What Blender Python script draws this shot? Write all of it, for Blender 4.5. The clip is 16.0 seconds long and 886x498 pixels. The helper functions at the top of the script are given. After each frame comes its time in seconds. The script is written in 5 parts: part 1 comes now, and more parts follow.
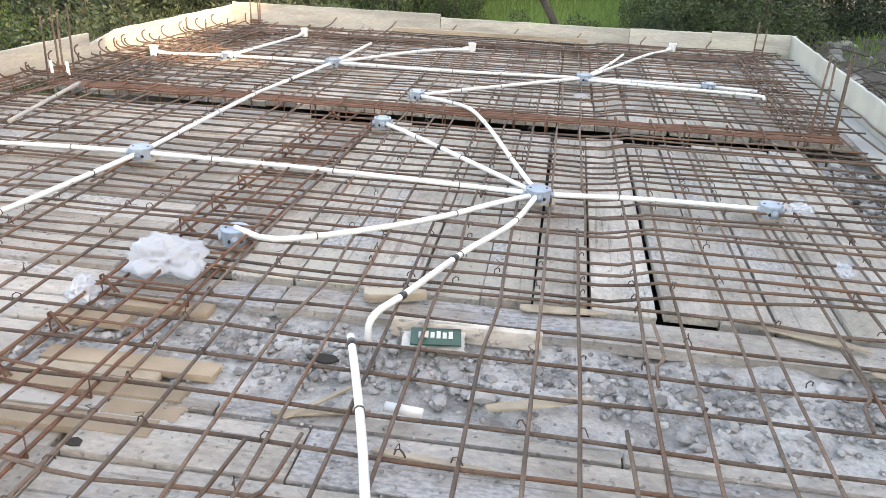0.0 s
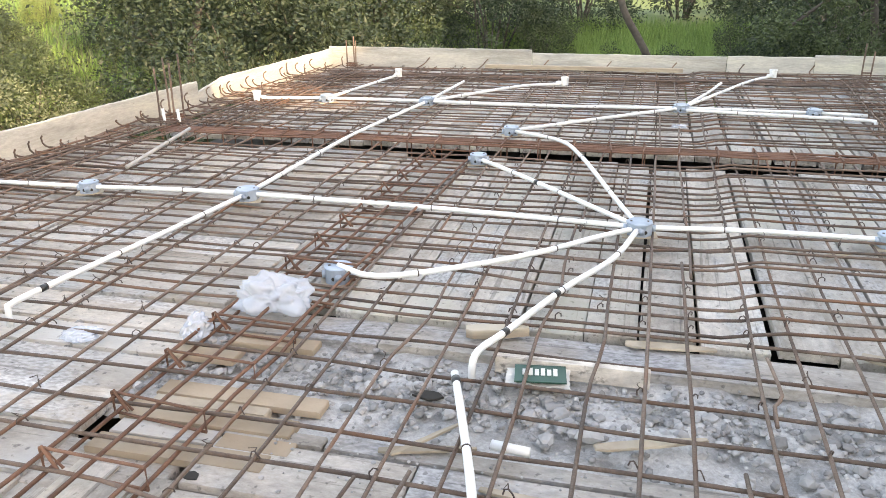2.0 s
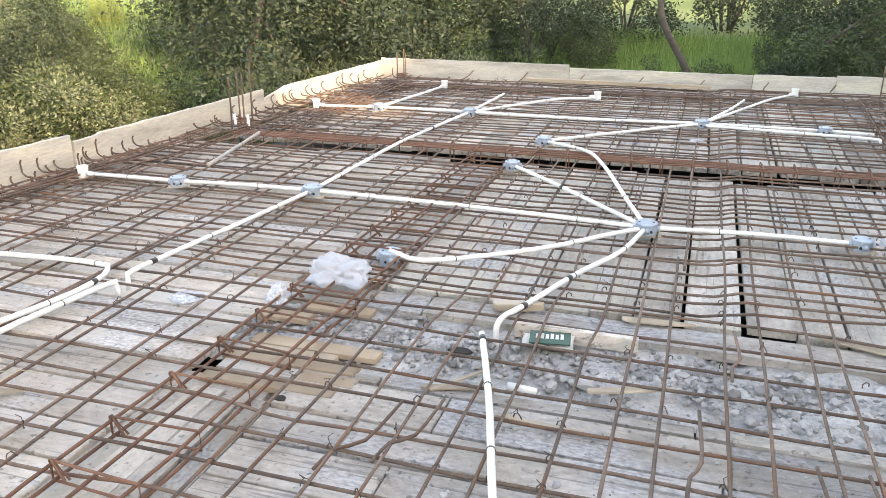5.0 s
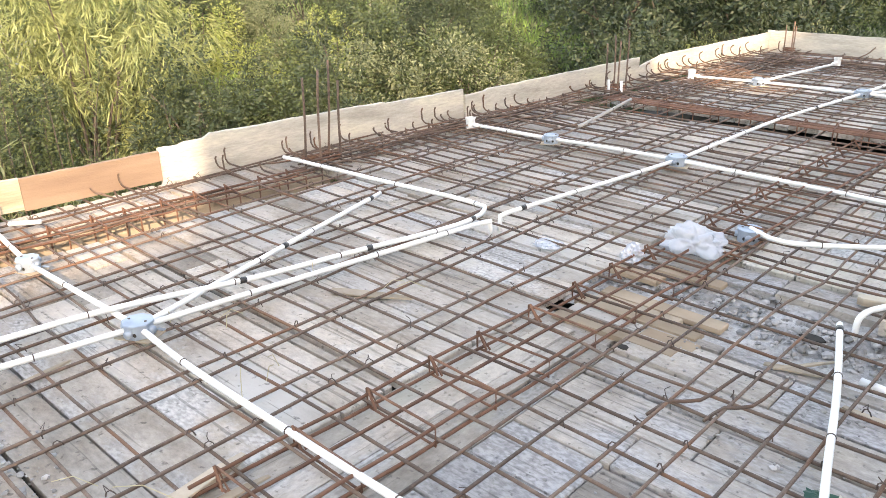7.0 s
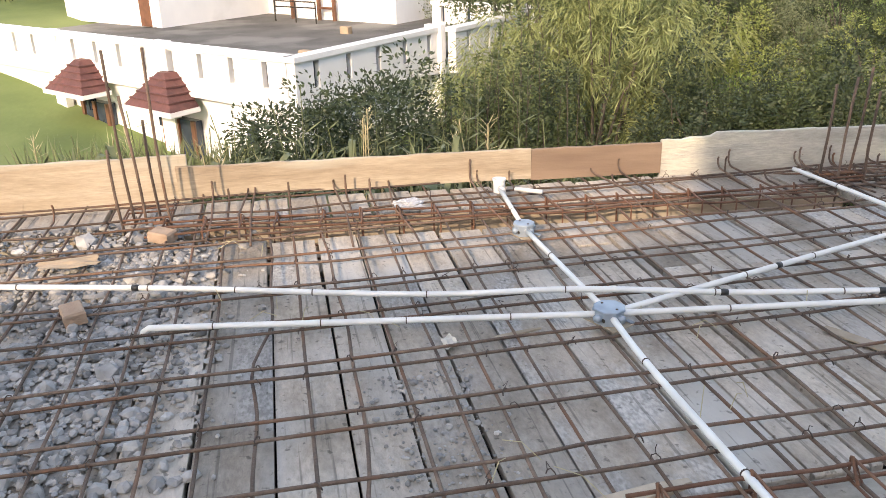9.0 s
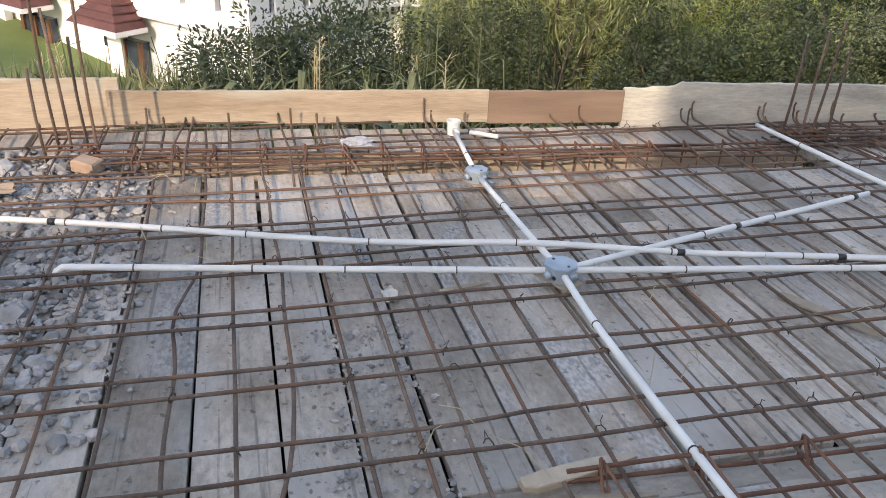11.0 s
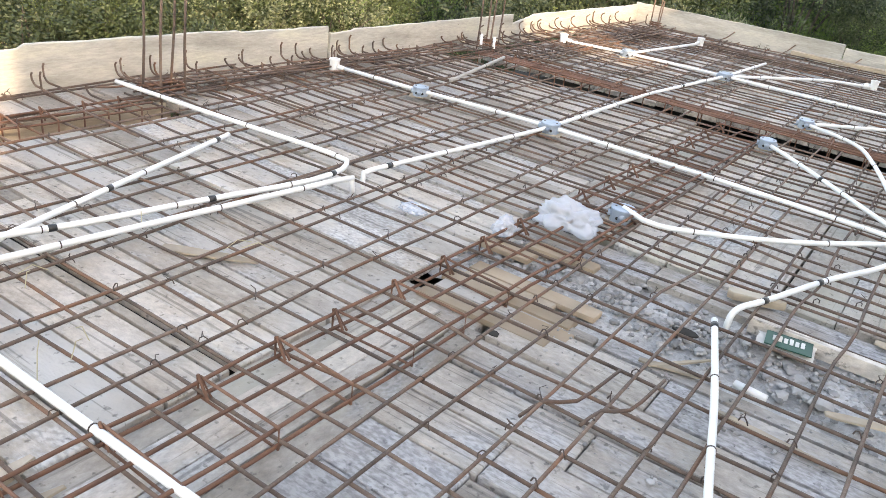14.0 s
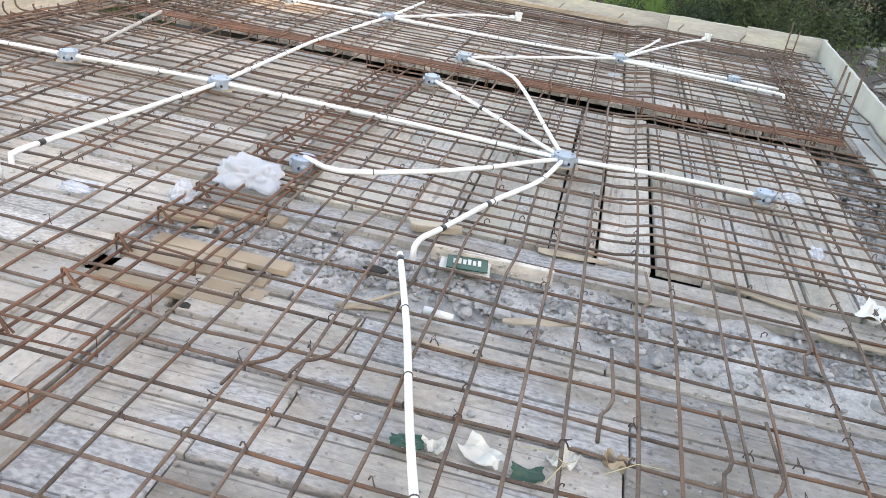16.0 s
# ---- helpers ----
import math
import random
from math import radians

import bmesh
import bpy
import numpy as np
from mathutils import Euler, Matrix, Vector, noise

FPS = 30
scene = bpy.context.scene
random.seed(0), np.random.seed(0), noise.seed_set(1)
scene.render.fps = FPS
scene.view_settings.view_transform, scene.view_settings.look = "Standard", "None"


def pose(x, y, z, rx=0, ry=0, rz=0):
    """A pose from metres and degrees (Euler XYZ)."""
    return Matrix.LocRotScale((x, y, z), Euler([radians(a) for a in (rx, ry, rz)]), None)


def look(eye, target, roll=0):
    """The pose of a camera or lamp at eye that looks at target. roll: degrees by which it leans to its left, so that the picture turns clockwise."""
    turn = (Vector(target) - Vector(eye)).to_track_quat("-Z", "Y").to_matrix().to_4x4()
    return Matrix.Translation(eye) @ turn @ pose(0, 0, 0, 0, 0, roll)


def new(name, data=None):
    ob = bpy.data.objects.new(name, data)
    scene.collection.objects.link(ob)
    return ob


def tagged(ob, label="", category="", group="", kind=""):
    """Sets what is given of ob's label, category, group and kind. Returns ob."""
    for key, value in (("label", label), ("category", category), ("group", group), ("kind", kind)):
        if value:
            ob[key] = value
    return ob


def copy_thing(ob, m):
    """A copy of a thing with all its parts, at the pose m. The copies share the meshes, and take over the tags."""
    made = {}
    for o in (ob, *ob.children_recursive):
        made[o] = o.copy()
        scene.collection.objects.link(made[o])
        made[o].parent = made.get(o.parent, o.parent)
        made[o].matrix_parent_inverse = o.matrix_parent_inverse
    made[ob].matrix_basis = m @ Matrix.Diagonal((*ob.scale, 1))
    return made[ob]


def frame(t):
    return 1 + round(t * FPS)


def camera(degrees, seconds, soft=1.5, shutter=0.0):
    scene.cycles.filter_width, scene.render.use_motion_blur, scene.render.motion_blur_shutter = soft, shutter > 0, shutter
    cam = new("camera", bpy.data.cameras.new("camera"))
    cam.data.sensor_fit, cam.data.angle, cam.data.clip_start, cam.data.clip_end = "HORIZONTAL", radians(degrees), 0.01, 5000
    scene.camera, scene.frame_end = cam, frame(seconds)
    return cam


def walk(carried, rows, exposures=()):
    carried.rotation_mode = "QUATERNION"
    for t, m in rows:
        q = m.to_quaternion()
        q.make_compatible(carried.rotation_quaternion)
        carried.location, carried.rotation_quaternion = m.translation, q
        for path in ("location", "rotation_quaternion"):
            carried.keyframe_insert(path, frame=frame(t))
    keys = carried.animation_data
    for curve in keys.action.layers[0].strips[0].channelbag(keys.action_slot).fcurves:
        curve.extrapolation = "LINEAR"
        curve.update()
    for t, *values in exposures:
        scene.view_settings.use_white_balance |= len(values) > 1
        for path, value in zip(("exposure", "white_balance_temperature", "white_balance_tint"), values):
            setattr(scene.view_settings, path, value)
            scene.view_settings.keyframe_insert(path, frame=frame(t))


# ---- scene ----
cam = camera(57.8, 16.0, 0.65)
PATH = [
    (0.0, -0.239, 0.032, 1.204, 66.83, 2.50, 7.82),
    (0.5, -0.237, 0.037, 1.208, 68.67, 3.09, 6.32),
    (1.0, -0.221, 0.029, 1.218, 68.20, 4.26, 0.86),
    (1.5, -0.262, 0.036, 1.210, 68.96, 0.33, 8.12),
    (2.0, -0.274, 0.030, 1.207, 69.20, -0.79, 14.84),
    (2.5, -0.281, 0.029, 1.199, 69.71, -1.53, 17.36),
    (3.0, -0.282, 0.028, 1.199, 69.62, -1.58, 19.03),
    (3.5, -0.279, 0.033, 1.193, 69.79, -1.50, 18.58),
    (3.7, -0.277, 0.032, 1.195, 69.72, -1.46, 18.38),
    (5.8, -0.009, -0.827, 1.443, 69.33, 1.28, 18.81),
    (6.0, -0.013, -0.796, 1.432, 69.06, 1.32, 19.83),
    (6.5, -0.058, -0.726, 1.406, 68.16, 0.71, 27.36),
    (7.0, -0.039, -0.747, 1.397, 67.67, -1.35, 43.91),
    (7.5, 0.023, -0.632, 1.413, 68.43, -1.68, 61.23),
    (8.0, -0.111, -0.643, 1.385, 68.86, -3.30, 64.21),
    (8.5, -0.183, -0.717, 1.361, 69.37, -2.85, 73.09),
    (8.7, -0.195, -0.726, 1.351, 69.11, -2.30, 77.56),
    (10.8, -0.388, -0.673, 1.291, 65.50, 2.43, 78.42),
    (11.0, -0.391, -0.651, 1.291, 64.16, 2.37, 75.31),
    (11.5, -0.352, -0.648, 1.315, 63.55, 4.51, 64.91),
    (12.0, -0.339, -0.617, 1.314, 63.23, 5.14, 58.63),
    (12.5, -0.340, -0.572, 1.316, 64.10, 5.50, 51.95),
    (13.0, -0.305, -0.540, 1.314, 64.44, 5.50, 44.29),
    (13.5, -0.302, -0.530, 1.330, 64.48, 7.48, 35.40),
    (14.0, -0.303, -0.514, 1.324, 64.41, 7.61, 31.83),
    (14.5, -0.268, -0.497, 1.326, 63.76, 8.02, 25.19),
    (15.0, -0.248, -0.487, 1.334, 64.65, 8.72, 16.40),
    (15.5, -0.231, -0.489, 1.343, 64.43, 8.61, 12.09),
    (16.0, -0.235, -0.485, 1.348, 63.81, 8.85, 8.68),
]
walk(cam, [(t, pose(x, y, z, 0, 0, yaw) @ pose(0, 0, 0, tilt) @ pose(0, 0, 0, 0, 0, lean)) for t, x, y, z, tilt, lean, yaw in PATH], [(t, stops, kelvin, 18 if t < 7 else 17) for t, stops, kelvin in ((0, 2.80, 9900), (3.5, 2.83, 9800), (6.5, 2.83, 9500), (7.5, 2.58, 9200), (8.5, 2.06, 8900), (8.7, 2.0, 8800),
                                                                (10.8, 1.60, 8000), (11, 1.60, 8000), (11.5, 1.80, 8200), (12, 2.12, 8400), (12.5, 2.38, 8700), (14, 2.64, 9300), (16, 2.78, 9700))])

# ---- world and light ----
SUN_E, SUN_DIR = radians(24), Vector((-0.85, 0.53, 0)).normalized()
world = bpy.data.worlds.new("sky")
scene.world = world
world.use_nodes = True
wn = world.node_tree.nodes
sky = wn.new("ShaderNodeTexSky")
sky.sky_type = "NISHITA"
sky.sun_disc = False
sky.sun_elevation = SUN_E
sky.sun_rotation = math.atan2(-SUN_DIR.x, -SUN_DIR.y)
world.node_tree.links.new(sky.outputs[0], wn["Background"].inputs[0])
wn["Background"].inputs[1].default_value = 0.15
sun_data = bpy.data.lights.new("sun", "SUN")
sun_data.energy, sun_data.angle, sun_data.color = 1.1, radians(0.6), (1.0, 0.90, 0.77)
sun = new("sun", sun_data)
sun.matrix_world = look((0, 0, 0), (SUN_DIR.x * math.cos(SUN_E), SUN_DIR.y * math.cos(SUN_E), -math.sin(SUN_E)))


# ---- materials ----
def material(name, colours, rough=0.8, scale=6.0, detail=6.0, metal=0.0, bump=0.0, bump_scale=60.0, stretch=(1, 1, 1),
             vary=0.0, island=False, spots=None, spot_scale=3.0, spot_edge=(0.52, 0.62), coords="Object", translucent=0.0, grain=0.0, specks=0.0, cracks=None, film=None, film_edge=(0.5, 0.6)):
    """Noise between the given colours, an optional second layer of stains, a fine bump, and variation from piece to piece."""
    m = bpy.data.materials.new(name)
    m.use_nodes = True
    nt = m.node_tree
    nodes, link = nt.nodes, nt.links.new
    bsdf = nodes["Principled BSDF"]
    tc = nodes.new("ShaderNodeTexCoord")
    mp = nodes.new("ShaderNodeMapping")
    mp.inputs["Scale"].default_value = stretch
    link(tc.outputs[coords], mp.inputs[0])
    info = nodes.new("ShaderNodeObjectInfo")
    geo = nodes.new("ShaderNodeNewGeometry")
    rnd = geo.outputs["Random Per Island"] if island else info.outputs["Random"]
    shift = nodes.new("ShaderNodeVectorMath")
    shift.operation = "MULTIPLY_ADD"
    link(rnd, shift.inputs[0])
    shift.inputs[1].default_value = (17.0, 31.0, 23.0)
    link(mp.outputs[0], shift.inputs[2])
    n = nodes.new("ShaderNodeTexNoise")
    n.inputs["Scale"].default_value, n.inputs["Detail"].default_value = scale, detail
    link(shift.outputs[0], n.inputs["Vector"])
    ramp = nodes.new("ShaderNodeValToRGB")
    els = ramp.color_ramp.elements
    while len(els) < len(colours):
        els.new(0.5)
    for i, c in enumerate(colours):
        els[i].position = 0.3 + 0.4 * i / max(1, len(colours) - 1)
        els[i].color = (*c, 1)
    link(n.outputs[0], ramp.inputs[0])
    col = ramp.outputs[0]
    if grain:
        ng = nodes.new("ShaderNodeTexNoise")
        ng.inputs["Scale"].default_value, ng.inputs["Detail"].default_value, ng.inputs["Roughness"].default_value = scale * 9, 9.0, 0.7
        link(shift.outputs[0], ng.inputs["Vector"])
        rg = nodes.new("ShaderNodeMapRange")
        rg.inputs[1].default_value, rg.inputs[2].default_value = 0.3, 0.7
        rg.inputs[3].default_value, rg.inputs[4].default_value = 1 - grain, 1 + grain
        link(ng.outputs[0], rg.inputs[0])
        hg = nodes.new("ShaderNodeHueSaturation")
        link(rg.outputs[0], hg.inputs["Value"])
        link(col, hg.inputs["Color"])
        col = hg.outputs[0]
    if spots:
        n2 = nodes.new("ShaderNodeTexNoise")
        n2.inputs["Scale"].default_value, n2.inputs["Detail"].default_value = spot_scale, 5.0
        link(shift.outputs[0], n2.inputs["Vector"])
        r2 = nodes.new("ShaderNodeMapRange")
        r2.inputs[1].default_value, r2.inputs[2].default_value = spot_edge
        link(n2.outputs[0], r2.inputs[0])
        mx = nodes.new("ShaderNodeMix")
        mx.data_type = "RGBA"
        link(r2.outputs[0], mx.inputs[0])
        link(col, mx.inputs[6])
        mx.inputs[7].default_value = (*spots, 1)
        col = mx.outputs[2]
    if film:
        nf = nodes.new("ShaderNodeTexNoise")
        nf.inputs["Scale"].default_value, nf.inputs["Detail"].default_value, nf.inputs["Roughness"].default_value = 1.5, 9.0, 0.62
        link(shift.outputs[0], nf.inputs["Vector"])
        rf = nodes.new("ShaderNodeMapRange")
        rf.inputs[1].default_value, rf.inputs[2].default_value = film_edge
        rf.inputs[4].default_value = 0.85
        link(nf.outputs[0], rf.inputs[0])
        fine = nodes.new("ShaderNodeTexNoise")
        fine.inputs["Scale"].default_value, fine.inputs["Detail"].default_value = 55.0, 6.0
        link(shift.outputs[0], fine.inputs["Vector"])
        fr = nodes.new("ShaderNodeValToRGB")
        fr.color_ramp.elements[0].position, fr.color_ramp.elements[1].position = 0.38, 0.62
        fr.color_ramp.elements[0].color = (*[c * 0.66 for c in film], 1)
        fr.color_ramp.elements[1].color = (*[c * 1.22 for c in film], 1)
        link(fine.outputs[0], fr.inputs[0])
        mf = nodes.new("ShaderNodeMix")
        mf.data_type = "RGBA"
        link(rf.outputs[0], mf.inputs[0])
        link(col, mf.inputs[6])
        link(fr.outputs[0], mf.inputs[7])
        col = mf.outputs[2]
    if specks:
        vo = nodes.new("ShaderNodeTexNoise")
        vo.inputs["Scale"].default_value, vo.inputs["Detail"].default_value = 34.0, 3.0
        link(tc.outputs[coords], vo.inputs["Vector"])
        rs = nodes.new("ShaderNodeMapRange")
        rs.inputs[1].default_value, rs.inputs[2].default_value = 0.62, 0.70
        rs.inputs[3].default_value, rs.inputs[4].default_value = 1.0, 1 - specks
        link(vo.outputs[0], rs.inputs[0])
        hs = nodes.new("ShaderNodeHueSaturation")
        link(rs.outputs[0], hs.inputs["Value"])
        link(col, hs.inputs["Color"])
        col = hs.outputs[0]
    if cracks:
        cm = nodes.new("ShaderNodeMapping")
        cm.inputs["Scale"].default_value = cracks
        link(shift.outputs[0], cm.inputs[0])
        cn = nodes.new("ShaderNodeTexNoise")
        cn.inputs["Scale"].default_value, cn.inputs["Detail"].default_value = 4.0, 4.0
        link(cm.outputs[0], cn.inputs["Vector"])
        cr = nodes.new("ShaderNodeMapRange")
        cr.inputs[1].default_value, cr.inputs[2].default_value = 0.61, 0.67
        cr.inputs[3].default_value, cr.inputs[4].default_value = 1.0, 0.62
        link(cn.outputs[0], cr.inputs[0])
        ch = nodes.new("ShaderNodeHueSaturation")
        link(cr.outputs[0], ch.inputs["Value"])
        link(col, ch.inputs["Color"])
        col = ch.outputs[0]
    if vary:
        hsv = nodes.new("ShaderNodeHueSaturation")
        r3 = nodes.new("ShaderNodeMapRange")
        r3.inputs[3].default_value, r3.inputs[4].default_value = 1 - vary, 1 + vary
        link(rnd, r3.inputs[0])
        link(r3.outputs[0], hsv.inputs["Value"])
        link(col, hsv.inputs["Color"])
        col = hsv.outputs[0]
    link(col, bsdf.inputs["Base Color"])
    bsdf.inputs["Roughness"].default_value = rough
    bsdf.inputs["Metallic"].default_value = metal
    if bump:
        n3 = nodes.new("ShaderNodeTexNoise")
        n3.inputs["Scale"].default_value, n3.inputs["Detail"].default_value = bump_scale, 8.0
        link(shift.outputs[0], n3.inputs["Vector"])
        b = nodes.new("ShaderNodeBump")
        b.inputs["Strength"].default_value, b.inputs["Distance"].default_value = bump, 0.01
        link(n3.outputs[0], b.inputs["Height"])
        link(b.outputs[0], bsdf.inputs["Normal"])
    if translucent:
        tr = nodes.new("ShaderNodeBsdfTranslucent")
        link(col, tr.inputs[0])
        ms = nodes.new("ShaderNodeMixShader")
        ms.inputs[0].default_value = translucent
        link(bsdf.outputs[0], ms.inputs[1])
        link(tr.outputs[0], ms.inputs[2])
        link(ms.outputs[0], nodes["Material Output"].inputs[0])
    return m


WOOD_X = material("old_plank_x", [(0.285, 0.240, 0.192), (0.41, 0.357, 0.30), (0.50, 0.446, 0.386)], 0.92, 3.5, 9, bump=0.9, bump_scale=28, stretch=(0.8, 1.5, 1.5), vary=0.26, grain=0.27,
                  spots=(0.48, 0.458, 0.425), spot_scale=1.7, spot_edge=(0.50, 0.72), specks=0.5, cracks=(0.5, 9, 9), film=(0.43, 0.415, 0.395), film_edge=(0.55, 0.62))
WOOD_DUSTY = material("cement_dusted_plank", [(0.225, 0.196, 0.165), (0.335, 0.30, 0.262), (0.42, 0.385, 0.345)], 0.93, 3.5, 9, bump=1.0, bump_scale=28, stretch=(0.8, 1.5, 1.5), vary=0.24, grain=0.28, specks=0.5, cracks=(0.5, 9, 9), film=(0.345, 0.338, 0.335), film_edge=(0.48, 0.57))
WOOD_Y = material("old_plank_y", [(0.285, 0.248, 0.206), (0.40, 0.358, 0.31), (0.495, 0.452, 0.40)], 0.92, 3.5, 9, bump=0.9, bump_scale=28, stretch=(1.5, 0.8, 1.5), vary=0.23, grain=0.27,
                  spots=(0.49, 0.468, 0.395), spot_scale=1.7, spot_edge=(0.52, 0.74), specks=0.5, cracks=(9, 0.5, 9), film=(0.43, 0.42, 0.405), film_edge=(0.56, 0.63))
WOOD_NEW = material("fresh_board", [(0.27, 0.205, 0.145), (0.37, 0.295, 0.215), (0.42, 0.345, 0.265)], 0.8, 3, 7, bump=0.3, bump_scale=50, stretch=(0.4, 0.4, 4), vary=0.1, grain=0.2,
                    spots=(0.42, 0.38, 0.31), spot_scale=2.0, spot_edge=(0.52, 0.7))
WOOD_RED = material("reddish_board", [(0.19, 0.125, 0.088), (0.285, 0.20, 0.142)], 0.8, 3, 7, bump=0.3, bump_scale=50, stretch=(0.4, 0.4, 4))
SPLINTER = material("split_timber", [(0.30, 0.24, 0.175), (0.46, 0.385, 0.29)], 0.85, 8, 6, bump=0.4, vary=0.15)
PLY = material("plywood_patch", [(0.27, 0.20, 0.135), (0.41, 0.315, 0.225)], 0.85, 4, 7, bump=0.3, vary=0.12)
CONC = material("rough_concrete", [(0.26, 0.25, 0.235), (0.40, 0.385, 0.365), (0.50, 0.485, 0.46)], 0.95, 9, 8, grain=0.3, bump=1.0, bump_scale=45)
STONE = material("gravel", [(0.22, 0.215, 0.205), (0.42, 0.405, 0.39)], 0.9, 14, 5, bump=0.4, vary=0.35, island=True)
RUST = material("rusty_bar", [(0.070, 0.047, 0.036), (0.132, 0.086, 0.063), (0.180, 0.122, 0.092)], 0.75, 5, 7, bump=0.6, bump_scale=150, vary=0.25, spots=(0.165, 0.080, 0.046), spot_scale=2.6, spot_edge=(0.54, 0.66), grain=0.3)
RUST_RED = material("red_rust_bar", [(0.105, 0.049, 0.030), (0.195, 0.092, 0.056)], 0.8, 9, 6, bump=0.5, bump_scale=150, vary=0.2)
PVC = material("white_conduit", [(0.64, 0.635, 0.615), (0.74, 0.74, 0.725)], 0.38, 5, 4, vary=0.03, spots=(0.60, 0.57, 0.52), spot_scale=5, spot_edge=(0.62, 0.75))
GREY_PVC = material("grey_conduit", [(0.30, 0.27, 0.24), (0.40, 0.37, 0.33)], 0.6, 6, 4)
TAPE = material("black_tape", [(0.015, 0.015, 0.015), (0.03, 0.03, 0.03)], 0.45, 30)
ZINC = material("zinc_box", [(0.24, 0.29, 0.35), (0.37, 0.43, 0.49)], 0.5, 12, 4, metal=0.25, vary=0.08)
# near-black: painted shade for gaps and holes, also the rack's black metal
DARK = material("hole_shade_and_black_metal", [(0.02, 0.018, 0.015), (0.04, 0.035, 0.03)], 0.95, 8)
DIRT = material("earth", [(0.055, 0.043, 0.035), (0.12, 0.095, 0.075)], 0.95, 3, 8, bump=1.0, bump_scale=20)
GROUND = material("meadow_ground", [(0.075, 0.115, 0.035), (0.13, 0.18, 0.055), (0.18, 0.22, 0.08)], 0.95, 0.35, 9, bump=1.0, bump_scale=6)
WHITE_WALL = material("white_render", [(0.74, 0.74, 0.75), (0.82, 0.82, 0.82)], 0.85, 1.2, 6, bump=0.2, spots=(0.62, 0.62, 0.62), spot_scale=0.6, spot_edge=(0.58, 0.75))
ROOF_GREY = material("roof_screed", [(0.07, 0.067, 0.062), (0.14, 0.135, 0.125)], 0.9, 0.9, 7, bump=0.3, spots=(0.19, 0.185, 0.17), spot_scale=0.5)
TILE = material("red_roof_tile", [(0.075, 0.03, 0.03), (0.13, 0.05, 0.045)], 0.75, 5, 5, bump=0.4, vary=0.2)
BROWN = material("brown_joinery", [(0.11, 0.045, 0.025), (0.17, 0.075, 0.04)], 0.6, 6)
# window glass, also the painted shade in the parapet slits
GLASS_AND_SLIT_SHADE = material("glass_and_slit_shade", [(0.02, 0.03, 0.05), (0.05, 0.07, 0.10)], 0.15, 4)
SHEET = material("pale_sheet", [(0.36, 0.35, 0.33), (0.47, 0.46, 0.395)], 0.6, 3, 5, bump=0.2, spots=(0.36, 0.34, 0.31), spot_scale=2)
PAPER = material("cement_bag_paper", [(0.52, 0.50, 0.45), (0.66, 0.64, 0.58)], 0.8, 10, bump=0.4)
GREEN = material("green_print", [(0.008, 0.05, 0.03), (0.015, 0.08, 0.05)], 0.5, 10)
WIRE = material("tie_wire", [(0.05, 0.035, 0.03), (0.11, 0.075, 0.06)], 0.6, 20, metal=0.3)
BARK = material("bark", [(0.055, 0.045, 0.038), (0.12, 0.10, 0.082)], 0.95, 10, 8, bump=1.0, bump_scale=30)
STRAW = material("dry_straw", [(0.36, 0.30, 0.17), (0.52, 0.45, 0.28)], 0.8, 10)


def leafy(name, a, b):
    return material(name, [a, b], 0.6, 0.8, 4, vary=0.3, island=True, translucent=0.2)


LEAF_DARK = leafy("leaf_dark", (0.022, 0.036, 0.016), (0.060, 0.086, 0.042))
LEAF_MID = leafy("leaf_mid", (0.040, 0.060, 0.022), (0.105, 0.138, 0.056))
LEAF_OLIVE = leafy("leaf_olive", (0.105, 0.125, 0.064), (0.215, 0.240, 0.135))
LEAF_YELLOW = leafy("leaf_yellow", (0.175, 0.225, 0.060), (0.300, 0.345, 0.115))
GRASS = leafy("grass_blade", (0.120, 0.215, 0.050), (0.235, 0.345, 0.10))
LEAF_FEATHER = leafy("leaf_feather", (0.145, 0.170, 0.060), (0.305, 0.340, 0.145))
MAIZE = leafy("maize_leaf", (0.105, 0.130, 0.060), (0.190, 0.205, 0.105))

bag = bpy.data.materials.new("thin_plastic")
bag.use_nodes = True
bb = bag.node_tree.nodes["Principled BSDF"]
bb.inputs["Base Color"].default_value = (0.60, 0.63, 0.68, 1)
bb.inputs["Roughness"].default_value = 0.28
btr = bag.node_tree.nodes.new("ShaderNodeBsdfTransparent")
bms = bag.node_tree.nodes.new("ShaderNodeMixShader")
bms.inputs[0].default_value = 0.52
bag.node_tree.links.new(bb.outputs[0], bms.inputs[1])
bag.node_tree.links.new(btr.outputs[0], bms.inputs[2])
bag.node_tree.links.new(bms.outputs[0], bag.node_tree.nodes["Material Output"].inputs[0])


